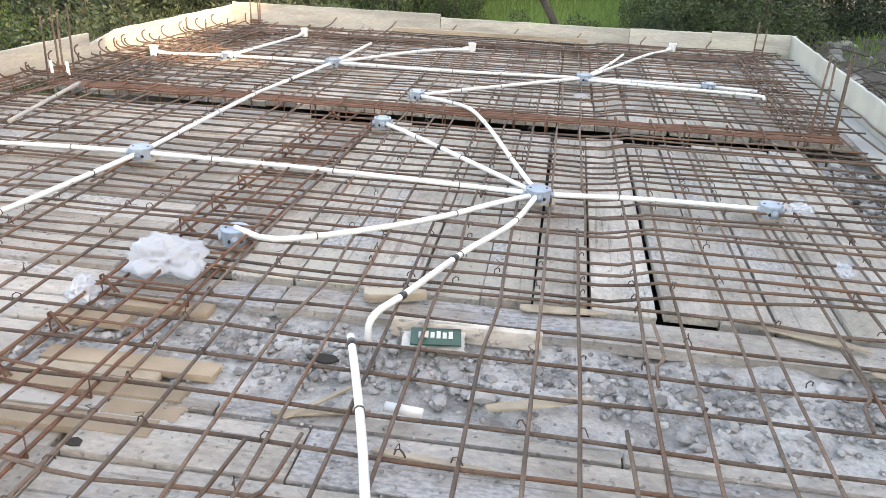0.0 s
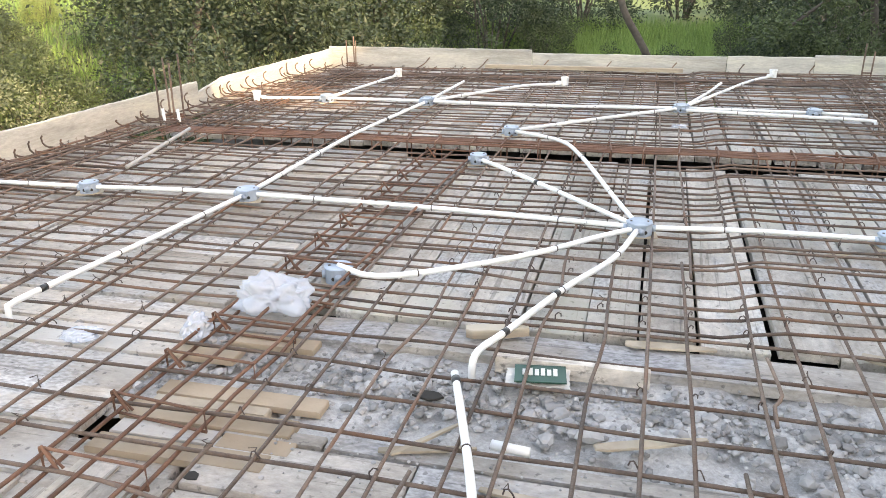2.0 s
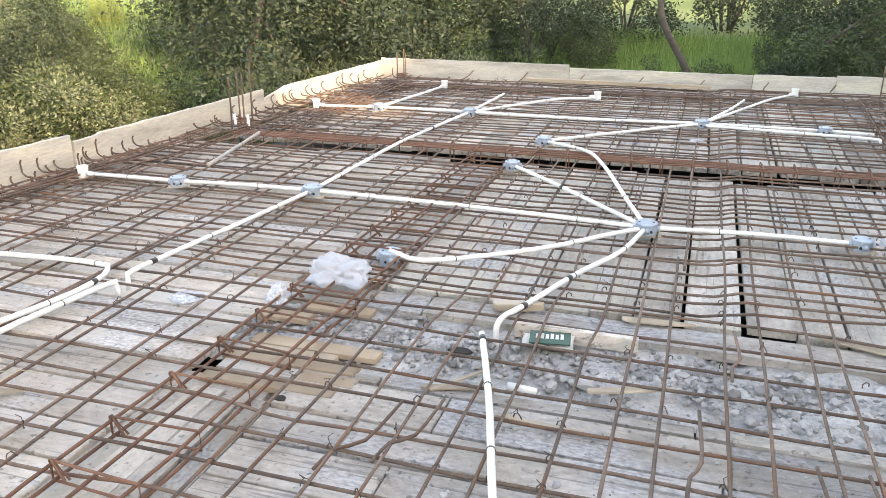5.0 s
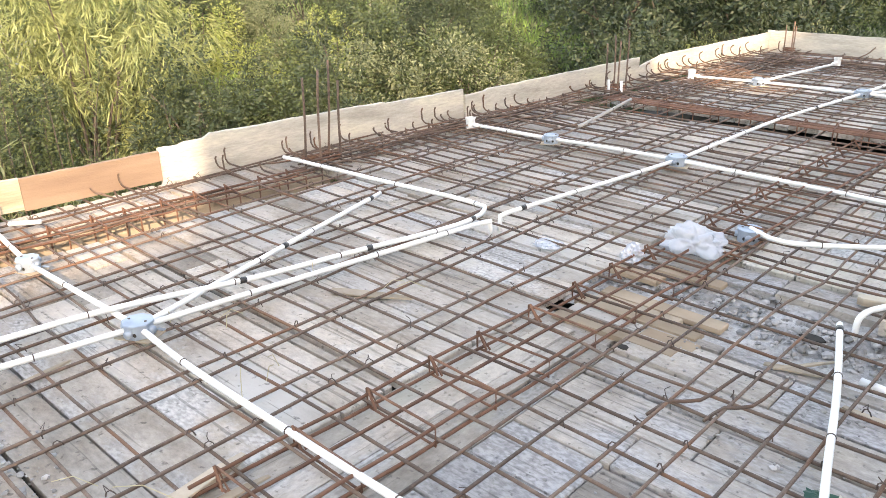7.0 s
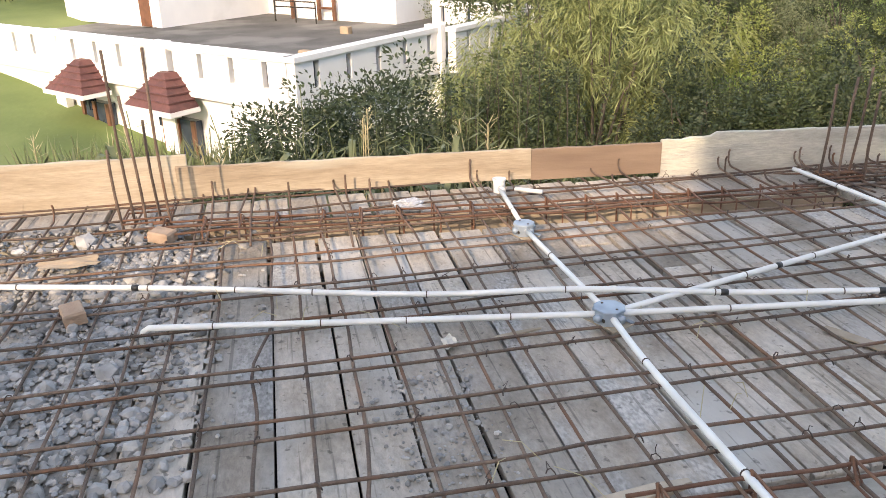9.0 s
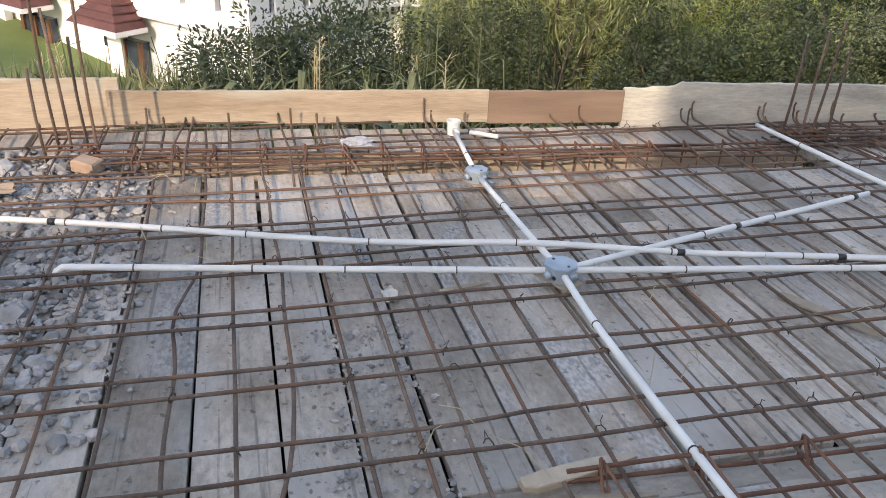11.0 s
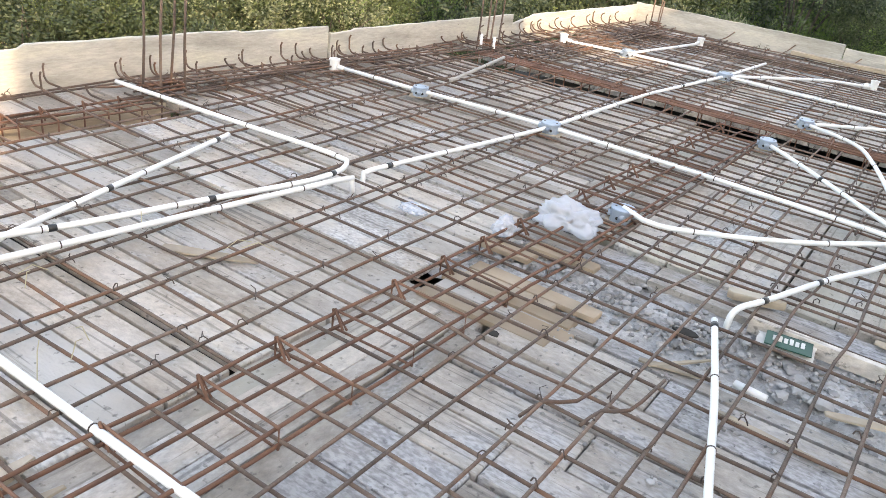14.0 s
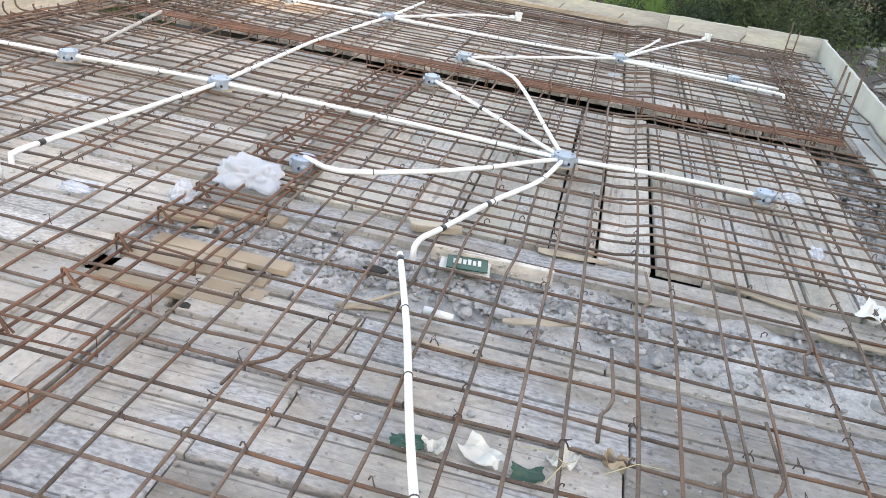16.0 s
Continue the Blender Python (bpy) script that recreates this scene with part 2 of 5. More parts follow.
# ---- mesh tools ----
class Shape:
    """Collects vertices and faces of one mesh."""

    def __init__(self):
        self.v, self.f = [], []

    def tube(self, pts, r, n=8, cap=True):
        pts = [Vector(p) for p in pts]
        base = len(self.v)
        up = Vector((0, 0, 1)) if abs((pts[1] - pts[0]).normalized().z) < 0.9 else Vector((1, 0, 0))
        for i, p in enumerate(pts):
            d = (pts[min(i + 1, len(pts) - 1)] - pts[max(i - 1, 0)]).normalized()
            a = d.cross(up).normalized()
            b = a.cross(d).normalized()
            up = b if b.length > 0.5 else up
            rr = r[i] if isinstance(r, (list, tuple)) else r
            for k in range(n):
                t = 2 * math.pi * k / n
                self.v.append(p + (a * math.cos(t) + b * math.sin(t)) * rr)
        for i in range(len(pts) - 1):
            for k in range(n):
                q = base + i * n + k
                s = base + i * n + (k + 1) % n
                self.f.append((q, s, s + n, q + n))
        if cap:
            self.f.append(tuple(base + k for k in range(n))[::-1])
            self.f.append(tuple(base + (len(pts) - 1) * n + k for k in range(n)))
        return self

    def prism(self, outline, z0, z1, lift=0.0, inset=0.0):
        """An upright prism over a plan outline, its top rim chamfered by inset."""
        n, base = len(outline), len(self.v)
        c = sum((Vector((x, y, 0)) for x, y in outline), Vector()) / n
        rings = [(z0, 0.0), (z1 - inset, 0.0), (z1, inset)] if inset else [(z0, 0.0), (z1, 0.0)]
        for z, k in rings:
            for x, y in outline:
                d = Vector((x, y, 0)) - c
                p = c + d * (1 - k / max(d.length, 1e-6))
                self.v.append(Vector((p.x, p.y, z)))
        m = len(rings)
        for j in range(m - 1):
            for k in range(n):
                q, s = base + j * n + k, base + j * n + (k + 1) % n
                self.f.append((q, s, s + n, q + n))
        self.f.append(tuple(base + k for k in range(n))[::-1])
        self.f.append(tuple(base + (m - 1) * n + k for k in range(n)))
        return self

    def box(self, x0, x1, y0, y1, z0, z1, inset=0.0):
        return self.prism([(x0, y0), (x1, y0), (x1, y1), (x0, y1)], z0, z1, inset=inset)

    def stone(self, p, r, rng):
        base = len(self.v)
        ph = (1 + 5 ** 0.5) / 2
        ico = [(-1, ph, 0), (1, ph, 0), (-1, -ph, 0), (1, -ph, 0), (0, -1, ph), (0, 1, ph), (0, -1, -ph), (0, 1, -ph), (ph, 0, -1), (ph, 0, 1), (-ph, 0, -1), (-ph, 0, 1)]
        turn = Euler((rng.uniform(0, 6), rng.uniform(0, 6), rng.uniform(0, 6))).to_matrix()
        sx, sy, sz = rng.uniform(0.7, 1.2), rng.uniform(0.7, 1.2), rng.uniform(0.45, 0.8)
        for q in ico:
            w = turn @ (Vector(q) / 1.9 * rng.uniform(0.8, 1.15))
            self.v.append(Vector(p) + Vector((w.x * sx, w.y * sy, w.z * sz)) * r)
        for a, b, c in ((0, 11, 5), (0, 5, 1), (0, 1, 7), (0, 7, 10), (0, 10, 11), (1, 5, 9), (5, 11, 4), (11, 10, 2), (10, 7, 6), (7, 1, 8),
                        (3, 9, 4), (3, 4, 2), (3, 2, 6), (3, 6, 8), (3, 8, 9), (4, 9, 5), (2, 4, 11), (6, 2, 10), (8, 6, 7), (9, 8, 1)):
            self.f.append((base + a, base + b, base + c))
        return self

    def leaf(self, p, d, w, length, side):
        base = len(self.v)
        p, d = Vector(p), Vector(d)
        s = d.cross(side).normalized() * w
        self.v += [p, p + d * length * 0.5 + s, p + d * length, p + d * length * 0.5 - s]
        self.f.append((base, base + 1, base + 2, base + 3))

    def mesh(self, name, mat, smooth=False):
        me = bpy.data.meshes.new(name)
        me.from_pydata([tuple(p) for p in self.v], [], self.f)
        if smooth:
            me.polygons.foreach_set("use_smooth", [True] * len(me.polygons))
        me.materials.append(mat)
        me.update()
        return me


def thing(name, shape, mat, label, category, group="", kind="", smooth=False):
    return tagged(new(name, shape.mesh(name, mat, smooth)), label, category, group, kind)


def base_at(name, x, y, z, label, category, group=""):
    ob = new(name)
    ob.location = (x, y, z)
    ob.empty_display_size = 0.05
    return tagged(ob, label, category, group)


def part(name, shape, mat, parent, label="", smooth=False):
    ob = new(name, shape.mesh(name, mat, smooth))
    ob.parent = parent
    if label:
        tagged(ob, label)
    return ob


def curve_points(pts, step=0.08):
    """A smooth line through the points."""
    pts = [Vector(p) for p in pts]
    if len(pts) == 2:
        n = max(2, int((pts[1] - pts[0]).length / 0.25))
        return [pts[0].lerp(pts[1], i / n) for i in range(n + 1)]
    ext = [2 * pts[0] - pts[1]] + pts + [2 * pts[-1] - pts[-2]]
    out = []
    for i in range(1, len(ext) - 2):
        a, b, c, d = ext[i - 1:i + 3]
        n = max(2, int((c - b).length / step))
        for k in range(n):
            t = k / n
            out.append(0.5 * ((2 * b) + (c - a) * t + (2 * a - 5 * b + 4 * c - d) * t * t + (3 * b - a - 3 * c + d) * t ** 3))
    return out + [pts[-1]]


def wall_x(y):
    """Where the inner face of the edge boards on the house side stands."""
    for (y0, x0), (y1, x1) in zip(EDGE_W, EDGE_W[1:]):
        if y <= y1 or y1 == EDGE_W[-1][0]:
            return x0 + (x1 - x0) * (y - y0) / (y1 - y0)


EDGE_W = [(-4.2, -4.75), (-1.37, -4.60), (1.39, -4.36), (3.66, -4.04), (5.83, -3.86), (8.25, -3.64)]
EDGE_N = 8.22
BEAM_Y = (4.68, 4.97)


def edge_e(y):
    return 1.90 - (8.22 - y) * 0.055

# ---- large structure ----
rng = random.Random(5)


def ground_height(x, y):
    r = math.hypot(x + 1.5, y - 2)
    h = -2.55 + 0.10 * max(0.0, r - 9) + 0.5 * noise.noise((x * 0.15, y * 0.15, 0))
    bank = min(1.0, max(0.0, (x - 1.4) / 1.6)) * min(1.0, max(0.0, (y + 2) / 3))
    bank *= 1 - 0.8 * min(1.0, max(0.0, (r - 12) / 10))
    return h + bank * (1.75 - 0.05 * min(12.0, max(0.0, y - 6)))


s = Shape()
N = 110
grid = [k / N * 2 - 1 for k in range(N + 1)]
axis = [math.copysign(abs(g) ** 1.8 * 95, g) for g in grid]
for j in range(N + 1):
    for i in range(N + 1):
        x, y = axis[i] - 1, axis[j] + 3
        s.v.append(Vector((x, y, ground_height(x, y))))
for j in range(N):
    for i in range(N):
        q = j * (N + 1) + i
        s.f.append((q, q + 1, q + N + 2, q + N + 1))
thing("ground", s, GROUND, "green hillside meadow with patchy grass round the site", "ground", kind="structure", smooth=True)

# walls of the storey below
s = Shape()
s.prism([(-4.6, -4.3), (1.1, -4.3), (1.80, 8.15), (-3.6, 8.15)], -3.2, -0.42)
thing("wall_below", s, CONC, "rough concrete walls of the storey below", "wall", kind="structure")
# near-black sheet below the planks, its colour standing in for shade in the gaps
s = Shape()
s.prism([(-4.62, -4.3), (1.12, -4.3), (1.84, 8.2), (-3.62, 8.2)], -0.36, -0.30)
under = thing("formwork_soffit", s, DARK, "near-black sheet painted as the shade under the timber formwork", "formwork", kind="structure")

# blocks added out of view: stepped tops shade deck and meadow, leaving sun patches
s = Shape()
s.box(6.2, 9.5, -16, -4.95, -3, 5.02).box(6.2, 6.45, -4.95, -0.35, -3, 5.95).box(6.45, 9.5, -4.95, -0.35, -3, 5.2).box(6.2, 9.5, 0.75, 9.0, -3, 5.15).box(6.2, 9.5, -0.35, 0.75, -3, 4.6).box(9.6, 11.5, 8.0, 19.0, -3, 7.5)
thing("wall_of_neighbouring_house", s, WHITE_WALL, "unseen plain white blocks added to shade the deck and meadow", "wall", kind="structure")

# deck planks
deck = tagged(new("deck"), "weathered grey formwork planks laid as a deck", "formwork deck", kind="structure")


def plank(x0, x1, y0, y1, mat, top=0.0, parent=None, thick=0.035):
    s = Shape()
    cx, cy = (x0 + x1) / 2, (y0 + y1) / 2
    hx, hy = (x1 - x0) / 2, (y1 - y0) / 2
    s.box(-hx, hx, -hy, hy, -thick, 0, inset=0.004)
    ob = new("plank", s.mesh("plank", mat))
    ob.parent = parent or deck
    ob.location = (cx, cy, top)
    ob.rotation_euler = (rng.gauss(0, 0.006), rng.gauss(0, 0.003), rng.gauss(0, 0.003))
    return ob


def planks_along_x(xa, xb, ya, yb, width, mat, pieces, top=0.0):
    y = ya
    while y < yb - 0.03:
        w = min(width * rng.uniform(0.85, 1.15), yb - y)
        lo = xa(y) if callable(xa) else xa
        hi = xb(y) if callable(xb) else xb
        cuts = [lo] + sorted(lo + (hi - lo) * ((k + rng.uniform(0.3, 0.7)) / pieces) for k in range(pieces - 1)) + [hi]
        for a, b in zip(cuts, cuts[1:]):
            plank(a + 0.003, b - 0.003, y + 0.003, y + w - 0.003 - rng.choice((0, 0.003, 0.006, 0.010, 0.016)), mat, top + rng.uniform(-0.012, 0.0))
        y += w


def planks_along_y(xa, xb, ya, yb, width, mat, pieces, top=0.0):
    x = xa
    while x < xb - 0.03:
        w = min(width * rng.uniform(0.85, 1.15), xb - x)
        cuts = [ya] + sorted(ya + (yb - ya) * ((k + rng.uniform(0.3, 0.7)) / pieces) for k in range(pieces - 1)) + [yb]
        for a, b in zip(cuts, cuts[1:]):
            plank(x + 0.003, x + w - 0.003 - rng.choice((0, 0.002, 0.004, 0.008, 0.013)), a + 0.003, b - 0.003, mat, top + rng.uniform(-0.012, 0.0))
        x += w


planks_along_x(lambda y: wall_x(y) + 0.70, -1.72, -4.0, 0.77, 0.20, WOOD_X, 2)
planks_along_x(lambda y: wall_x(y) + 0.70, -1.72, 0.79, 2.17, 0.21, WOOD_X, 2)
planks_along_x(lambda y: wall_x(y) + 0.02, -1.72, 2.17, BEAM_Y[0], 0.21, WOOD_X, 3)
planks_along_x(lambda y: wall_x(y) + 0.02, lambda y: wall_x(y) + 0.38, -4.0, 2.17, 0.22, WOOD_X, 1)
for x0, x1, ya, yb in ((-1.72, -1.63, -4.0, 1.495), (-1.625, -1.51, -4.0, 1.47), (-1.502, -1.42, -4.0, 1.40), (-1.412, -1.325, -4.0, 1.45)):
    cut = rng.uniform(-2.0, 0.3)
    plank(x0, x1, ya, cut - 0.003, WOOD_Y, -0.012 + rng.uniform(-0.008, 0.004))
    plank(x0, x1, cut + 0.003, yb, WOOD_Y, -0.010 + rng.uniform(-0.008, 0.006))
planks_along_y(-1.72, -1.32, 2.49, BEAM_Y[0], 0.2, WOOD_Y, 2, -0.012)
planks_along_x(-1.32, lambda y: edge_e(y) - 0.3, -4.0, 1.70, 0.2, WOOD_DUSTY, 3)
planks_along_x(-1.72, lambda y: edge_e(y) - 0.45, 2.225, 2.40, 0.2, WOOD_DUSTY, 2)
planks_along_y(-1.32, 1.17, 2.445, BEAM_Y[0], 0.21, WOOD_Y, 1)
planks_along_y(-3.58, 1.62, BEAM_Y[1], 8.15, 0.215, WOOD_Y, 2)
# beam sides and bottoms
plank(-3.47, 1.28, BEAM_Y[0], BEAM_Y[1], WOOD_X, -0.13)
for a, b in ((-4.0, -1.0), (-1.0, 2.2)):
    s = Shape()
    s.prism([(wall_x(a) + 0.38, a), (wall_x(a) + 0.70, a), (wall_x(b) + 0.70, b), (wall_x(b) + 0.38, b)], -0.2, -0.17)
    ob = new("plank", s.mesh("plank", WOOD_NEW))
    ob.parent = deck
    s = Shape()
    s.prism([(wall_x(a) + 0.395, a), (wall_x(a) + 0.415, a), (wall_x(b) + 0.415, b), (wall_x(b) + 0.395, b)], -0.168, -0.012)
    ob = new("plank", s.mesh("plank", WOOD_NEW))
    ob.parent = deck

s = Shape()
s.prism([(0.55, -4.0), (1.12, -4.0), (1.80, 8.15), (1.60, 8.15)], -0.29, -0.13)
thing("wall_head", s, CONC, "rough concrete wall head under the rubble", "wall", kind="structure")

# plywood patch beside the beam cage
for y0, y1, x0, x1, mat in ((1.505, 1.575, -1.64, -1.14, PLY), (1.583, 1.645, -1.62, -1.32, WOOD_X), (1.583, 1.645, -1.31, -1.10, PLY), (1.655, 1.73, -1.64, -1.13, PLY), (1.74, 1.78, -1.60, -1.24, WOOD_NEW), (1.79, 1.86, -1.61, -1.10, PLY)):
    plank(x0, x1, y0, y1, mat, 0.004 + rng.uniform(-0.005, 0.003), thick=0.02)
plank(-1.73, -1.37, 1.36, 1.56, WOOD_X, -0.022)
plank(-1.24, -1.02, 1.37, 1.57, WOOD_X, -0.024)
for x0, x1, y0, y1 in ((-1.70, -1.48, 2.0, 2.09), (-1.56, -1.26, 2.12, 2.19)):
    plank(x0, x1, y0, y1, PLY, 0.004, thick=0.02)

# concrete strip with rubble
s = Shape()
ya, yb = 1.70, 2.28
nx, ny = 120, 18
for j in range(ny + 1):
    for i in range(nx + 1):
        x, y = -2.5 + 4.0 * i / nx, ya + (yb - ya) * j / ny
        s.v.append(Vector((x, y, -0.035 + 0.03 * noise.noise((x * 5, y * 5, 1)) + 0.012 * noise.noise((x * 25, y * 25, 3)))))
for j in range(ny):
    for i in range(nx):
        q = j * (nx + 1) + i
        s.f.append((q, q + 1, q + nx + 2, q + nx + 1))
thing("concrete_strip", s, CONC, "broken rough concrete strip on top of the wall", "concrete", kind="structure", smooth=True)


def rubble(name, count, place, size, label):
    s = Shape()
    for _ in range(count):
        x, y, z = place()
        r = size * math.exp(rng.gauss(0, 0.45))
        s.stone((x, y, z + r * 0.25), r, rng)
    return thing(name, s, STONE, label, "gravel", kind="stuff")


def in_strip():
    x = rng.uniform(-2.3, 1.35)
    return x, 1.99 + rng.gauss(0, 0.11) - 0.015 * x, -0.03


rubble("rubble", 3200, in_strip, 0.0088, "loose grey rubble and chippings on the concrete strip")
rubble("gravel", 700, lambda: (rng.uniform(0.95, edge_e(2) - 0.05), rng.uniform(1.85, 4.55), -0.1 + 0.06 * rng.random()), 0.024, "grey stones and chippings beside the edge boards")


def in_corner():
    t = rng.random()
    return -4.05 + 1.95 * t + rng.gauss(0, 0.12), -1.36 - 0.15 * rng.random() + rng.gauss(0, 0.17), 0.0


rubble("gravel", 3800, in_corner, 0.0115, "heap of pale gravel spilled over the planks")
rubble("gravel", 1700, lambda: (rng.uniform(-4.3, -2.2), rng.uniform(-2.9, -1.6), 0.0), 0.014, "heap of pale gravel spilled over the planks")
rubble("chippings", 700, lambda: (rng.uniform(-1.2, 1.2), rng.choice((1.2, 0.7, 1.65, 1.5)) + rng.gauss(0, 0.05), 0.0), 0.004, "fine grey mortar chippings on the planks")
rubble("chippings", 500, lambda: (rng.uniform(-2.5, -1.7), rng.choice((-0.45, -0.3)) + rng.gauss(0, 0.06), 0.0), 0.005, "fine grey mortar chippings on the planks")


# ---- edge boards ----
def edge_board(a, b, z0, z1, mat, label, notch=0.0, thick=0.025, waves=0.0025, steps=()):
    """An upright board along a line in plan, with a slightly uneven top."""
    a, b = Vector((*a, 0)), Vector((*b, 0))
    d = (b - a).normalized()
    out = Vector((-d.y, d.x, 0)) * thick
    s = Shape()
    n = max(6, int((b - a).length / 0.04))
    for i in range(n + 1):
        p = a.lerp(b, i / n)
        top = z1 + sum(h for q, h in steps if i / n > q) + waves * math.sin(i * 0.57) * rng.uniform(0.5, 1) - notch * max(0.0, 1 - (n - i) / 9.0) + (0.004 * rng.random())
        for q, z in ((p, z0), (p, top - 0.004), (p + out * 0.2, top), (p + out * 0.8, top), (p + out, top - 0.004), (p + out, z0)):
            s.v.append(Vector((q.x, q.y, z)))
    for i in range(n):
        for k in range(6):
            q, r = i * 6 + k, i * 6 + (k + 1) % 6
            s.f.append((q, r, r + 6, q + 6))
    s.f.append((0, 1, 2, 3, 4, 5))
    s.f.append(tuple(n * 6 + k for k in (5, 4, 3, 2, 1, 0)))
    return thing("edge_board", s, mat, label, "formwork board", "edge boards")


def wpt(y, off=0.0):
    return (wall_x(y) + off, y)


PALE = material("pale_board", [(0.33, 0.308, 0.265), (0.46, 0.432, 0.38), (0.54, 0.512, 0.415)], 0.85, 3, 7, bump=0.5, bump_scale=40, stretch=(0.6, 0.6, 3), vary=0.06, grain=0.2, spots=(0.37, 0.342, 0.295), spot_scale=2.4, spot_edge=(0.6, 0.72))
edge_board(wpt(-1.25, -0.02), wpt(-4.2, -0.02), -0.10, 0.26, WOOD_NEW, "tall fresh plywood board closing the slab edge")
edge_board(wpt(0.62), wpt(-1.31), 0.03, 0.20, WOOD_NEW, "fresh orange-brown plank on edge, raised off the deck")
edge_board(wpt(1.375), wpt(0.622), 0.02, 0.195, WOOD_RED, "reddish-brown plank on edge at the slab rim")
edge_board(wpt(3.66, -0.015), wpt(1.38, -0.015), -0.06, 0.228, PALE, "pale weathered plank on edge with a knot hole", steps=((0.30, 0.012), (0.86, -0.022), (0.94, -0.012)), waves=0.003)
edge_board(wpt(5.83, 0.0), wpt(3.665, 0.0), -0.06, 0.198, PALE, "pale grey plank on edge at the slab rim", steps=((0.9, -0.012),))
edge_board(wpt(8.23, -0.012), wpt(5.835, -0.012), -0.06, 0.18, PALE, "pale grey plank on edge with a sloping end", notch=0.075)
edge_board((-1.49, EDGE_N), (-3.66, EDGE_N), -0.06, 0.205, PALE, "pale plank on edge at the far slab rim")
edge_board((0.37, EDGE_N + 0.012), (-1.485, EDGE_N + 0.012), -0.06, 0.172, PALE, "pale plank on edge with dark knots")
edge_board((1.14, EDGE_N + 0.0), (0.375, EDGE_N + 0.0), -0.06, 0.182, PALE, "short pale plank on edge")
edge_board((1.92, EDGE_N + 0.01), (1.145, EDGE_N + 0.01), -0.06, 0.20, PALE, "short pale plank on edge in the corner")
edge_board((edge_e(4.82), 4.82), (edge_e(8.22), 8.22), -0.06, 0.20, SHEET, "grey sheet-faced board along the slab edge")
edge_board((edge_e(2.95), 2.95), (edge_e(4.815), 4.815), -0.06, 0.185, SHEET, "grey sheet-faced board along the slab edge", thick=0.03)
edge_board((edge_e(-3.5), -3.5), (edge_e(2.945), 2.945), -0.06, 0.19, SHEET, "grey sheet-faced board along the slab edge")
s = Shape()
s.prism([(edge_e(3) - 0.2, 3.0), (edge_e(3) - 0.03, 3.0), (edge_e(8.1) - 0.03, 8.1), (edge_e(8.1) - 0.2, 8.1)], -0.03, 0.0, inset=0.004)
thing("edge_strip", s, SHEET, "pale sheet strip lying along the slab edge", "formwork strip")
s = Shape()
s.box(-1.90, -0.03, 7.88, 7.95, 0.062, 0.095, inset=0.004)
thing("loose_batten", s, WOOD_NEW, "long fresh timber batten lying on the bars", "batten")
# solid dark plug, its colour standing in for the shade of a knot hole
s = Shape()
s.tube([(wall_x(2.95) + 0.004, 2.95, 0.09), (wall_x(2.95) - 0.04, 2.95, 0.09)], 0.022, 12)
thing("knot_hole", s, DARK, "dark round plug painted as the shade of a knot hole", "knot")

# ---- reinforcement mat ----
mat_ob = base_at("rebar_mat", -1.5, 2.0, 0.0, "rusty steel bars tied into a grid over the deck", "reinforcement")
mat_ob.location = (0, 0, 0)
BAR = 0.0058


def wobble(a, b, z, amp, n, crank=0.0):
    """A long bar, slightly wavy; some carry a crank where they were bent."""
    a, b = Vector(a), Vector(b)
    d = (b - a).normalized()
    side = Vector((-d.y, d.x, 0))
    ph, k, w2 = rng.uniform(0, 6), rng.uniform(1.0, 2.2), rng.uniform(5, 9)
    amp *= rng.uniform(0.4, 1.7)
    bends = [(rng.uniform(0.06, 0.94), rng.choice((-1, 1)) * rng.uniform(0.015, 0.045)) for _ in range(2)] if rng.random() < crank else []
    size = (b - a).length
    out = []
    for i in range(n + 1):
        t = i / n
        o = amp * math.sin(ph + k * 6.3 * t) + amp * 0.35 * math.sin(ph * 3 + w2 * 6.3 * t)
        for c, h in bends:
            q = (t - c) * size / 0.16
            o += h * (1 / (1 + math.exp(-3 * max(-5.0, min(5.0, q)))) - 0.5) + h * 0.5 * math.exp(-(q - 1.3) ** 2)
        p = a.lerp(b, t) + side * o
        out.append(Vector((p.x, p.y, z + 0.004 * math.sin(ph * 2 + 9 * t) + 0.0025 * math.sin(ph + 31 * t))))
    return out


def bar(pts, mat=RUST, r=BAR, parent=None):
    return part("bar", Shape().tube(pts, r, 6), mat, parent or mat_ob, smooth=True)


def with_hook(pts, up=0.06, inward=None):
    """Bends the first end of a bar up into a hook."""
    d = (pts[0] - pts[1]).normalized()
    p = pts[0]
    h = [p + d * 0.02 + Vector((0, 0, 0.006)), p + d * 0.04 + Vector((0, 0, 0.024)), p + d * 0.045 + Vector((0, 0, up * 0.8)), p + d * 0.035 + Vector((0, 0, up))]
    return h[::-1] + pts


ROWS, COLS = [], []
y = -3.4
k = 0
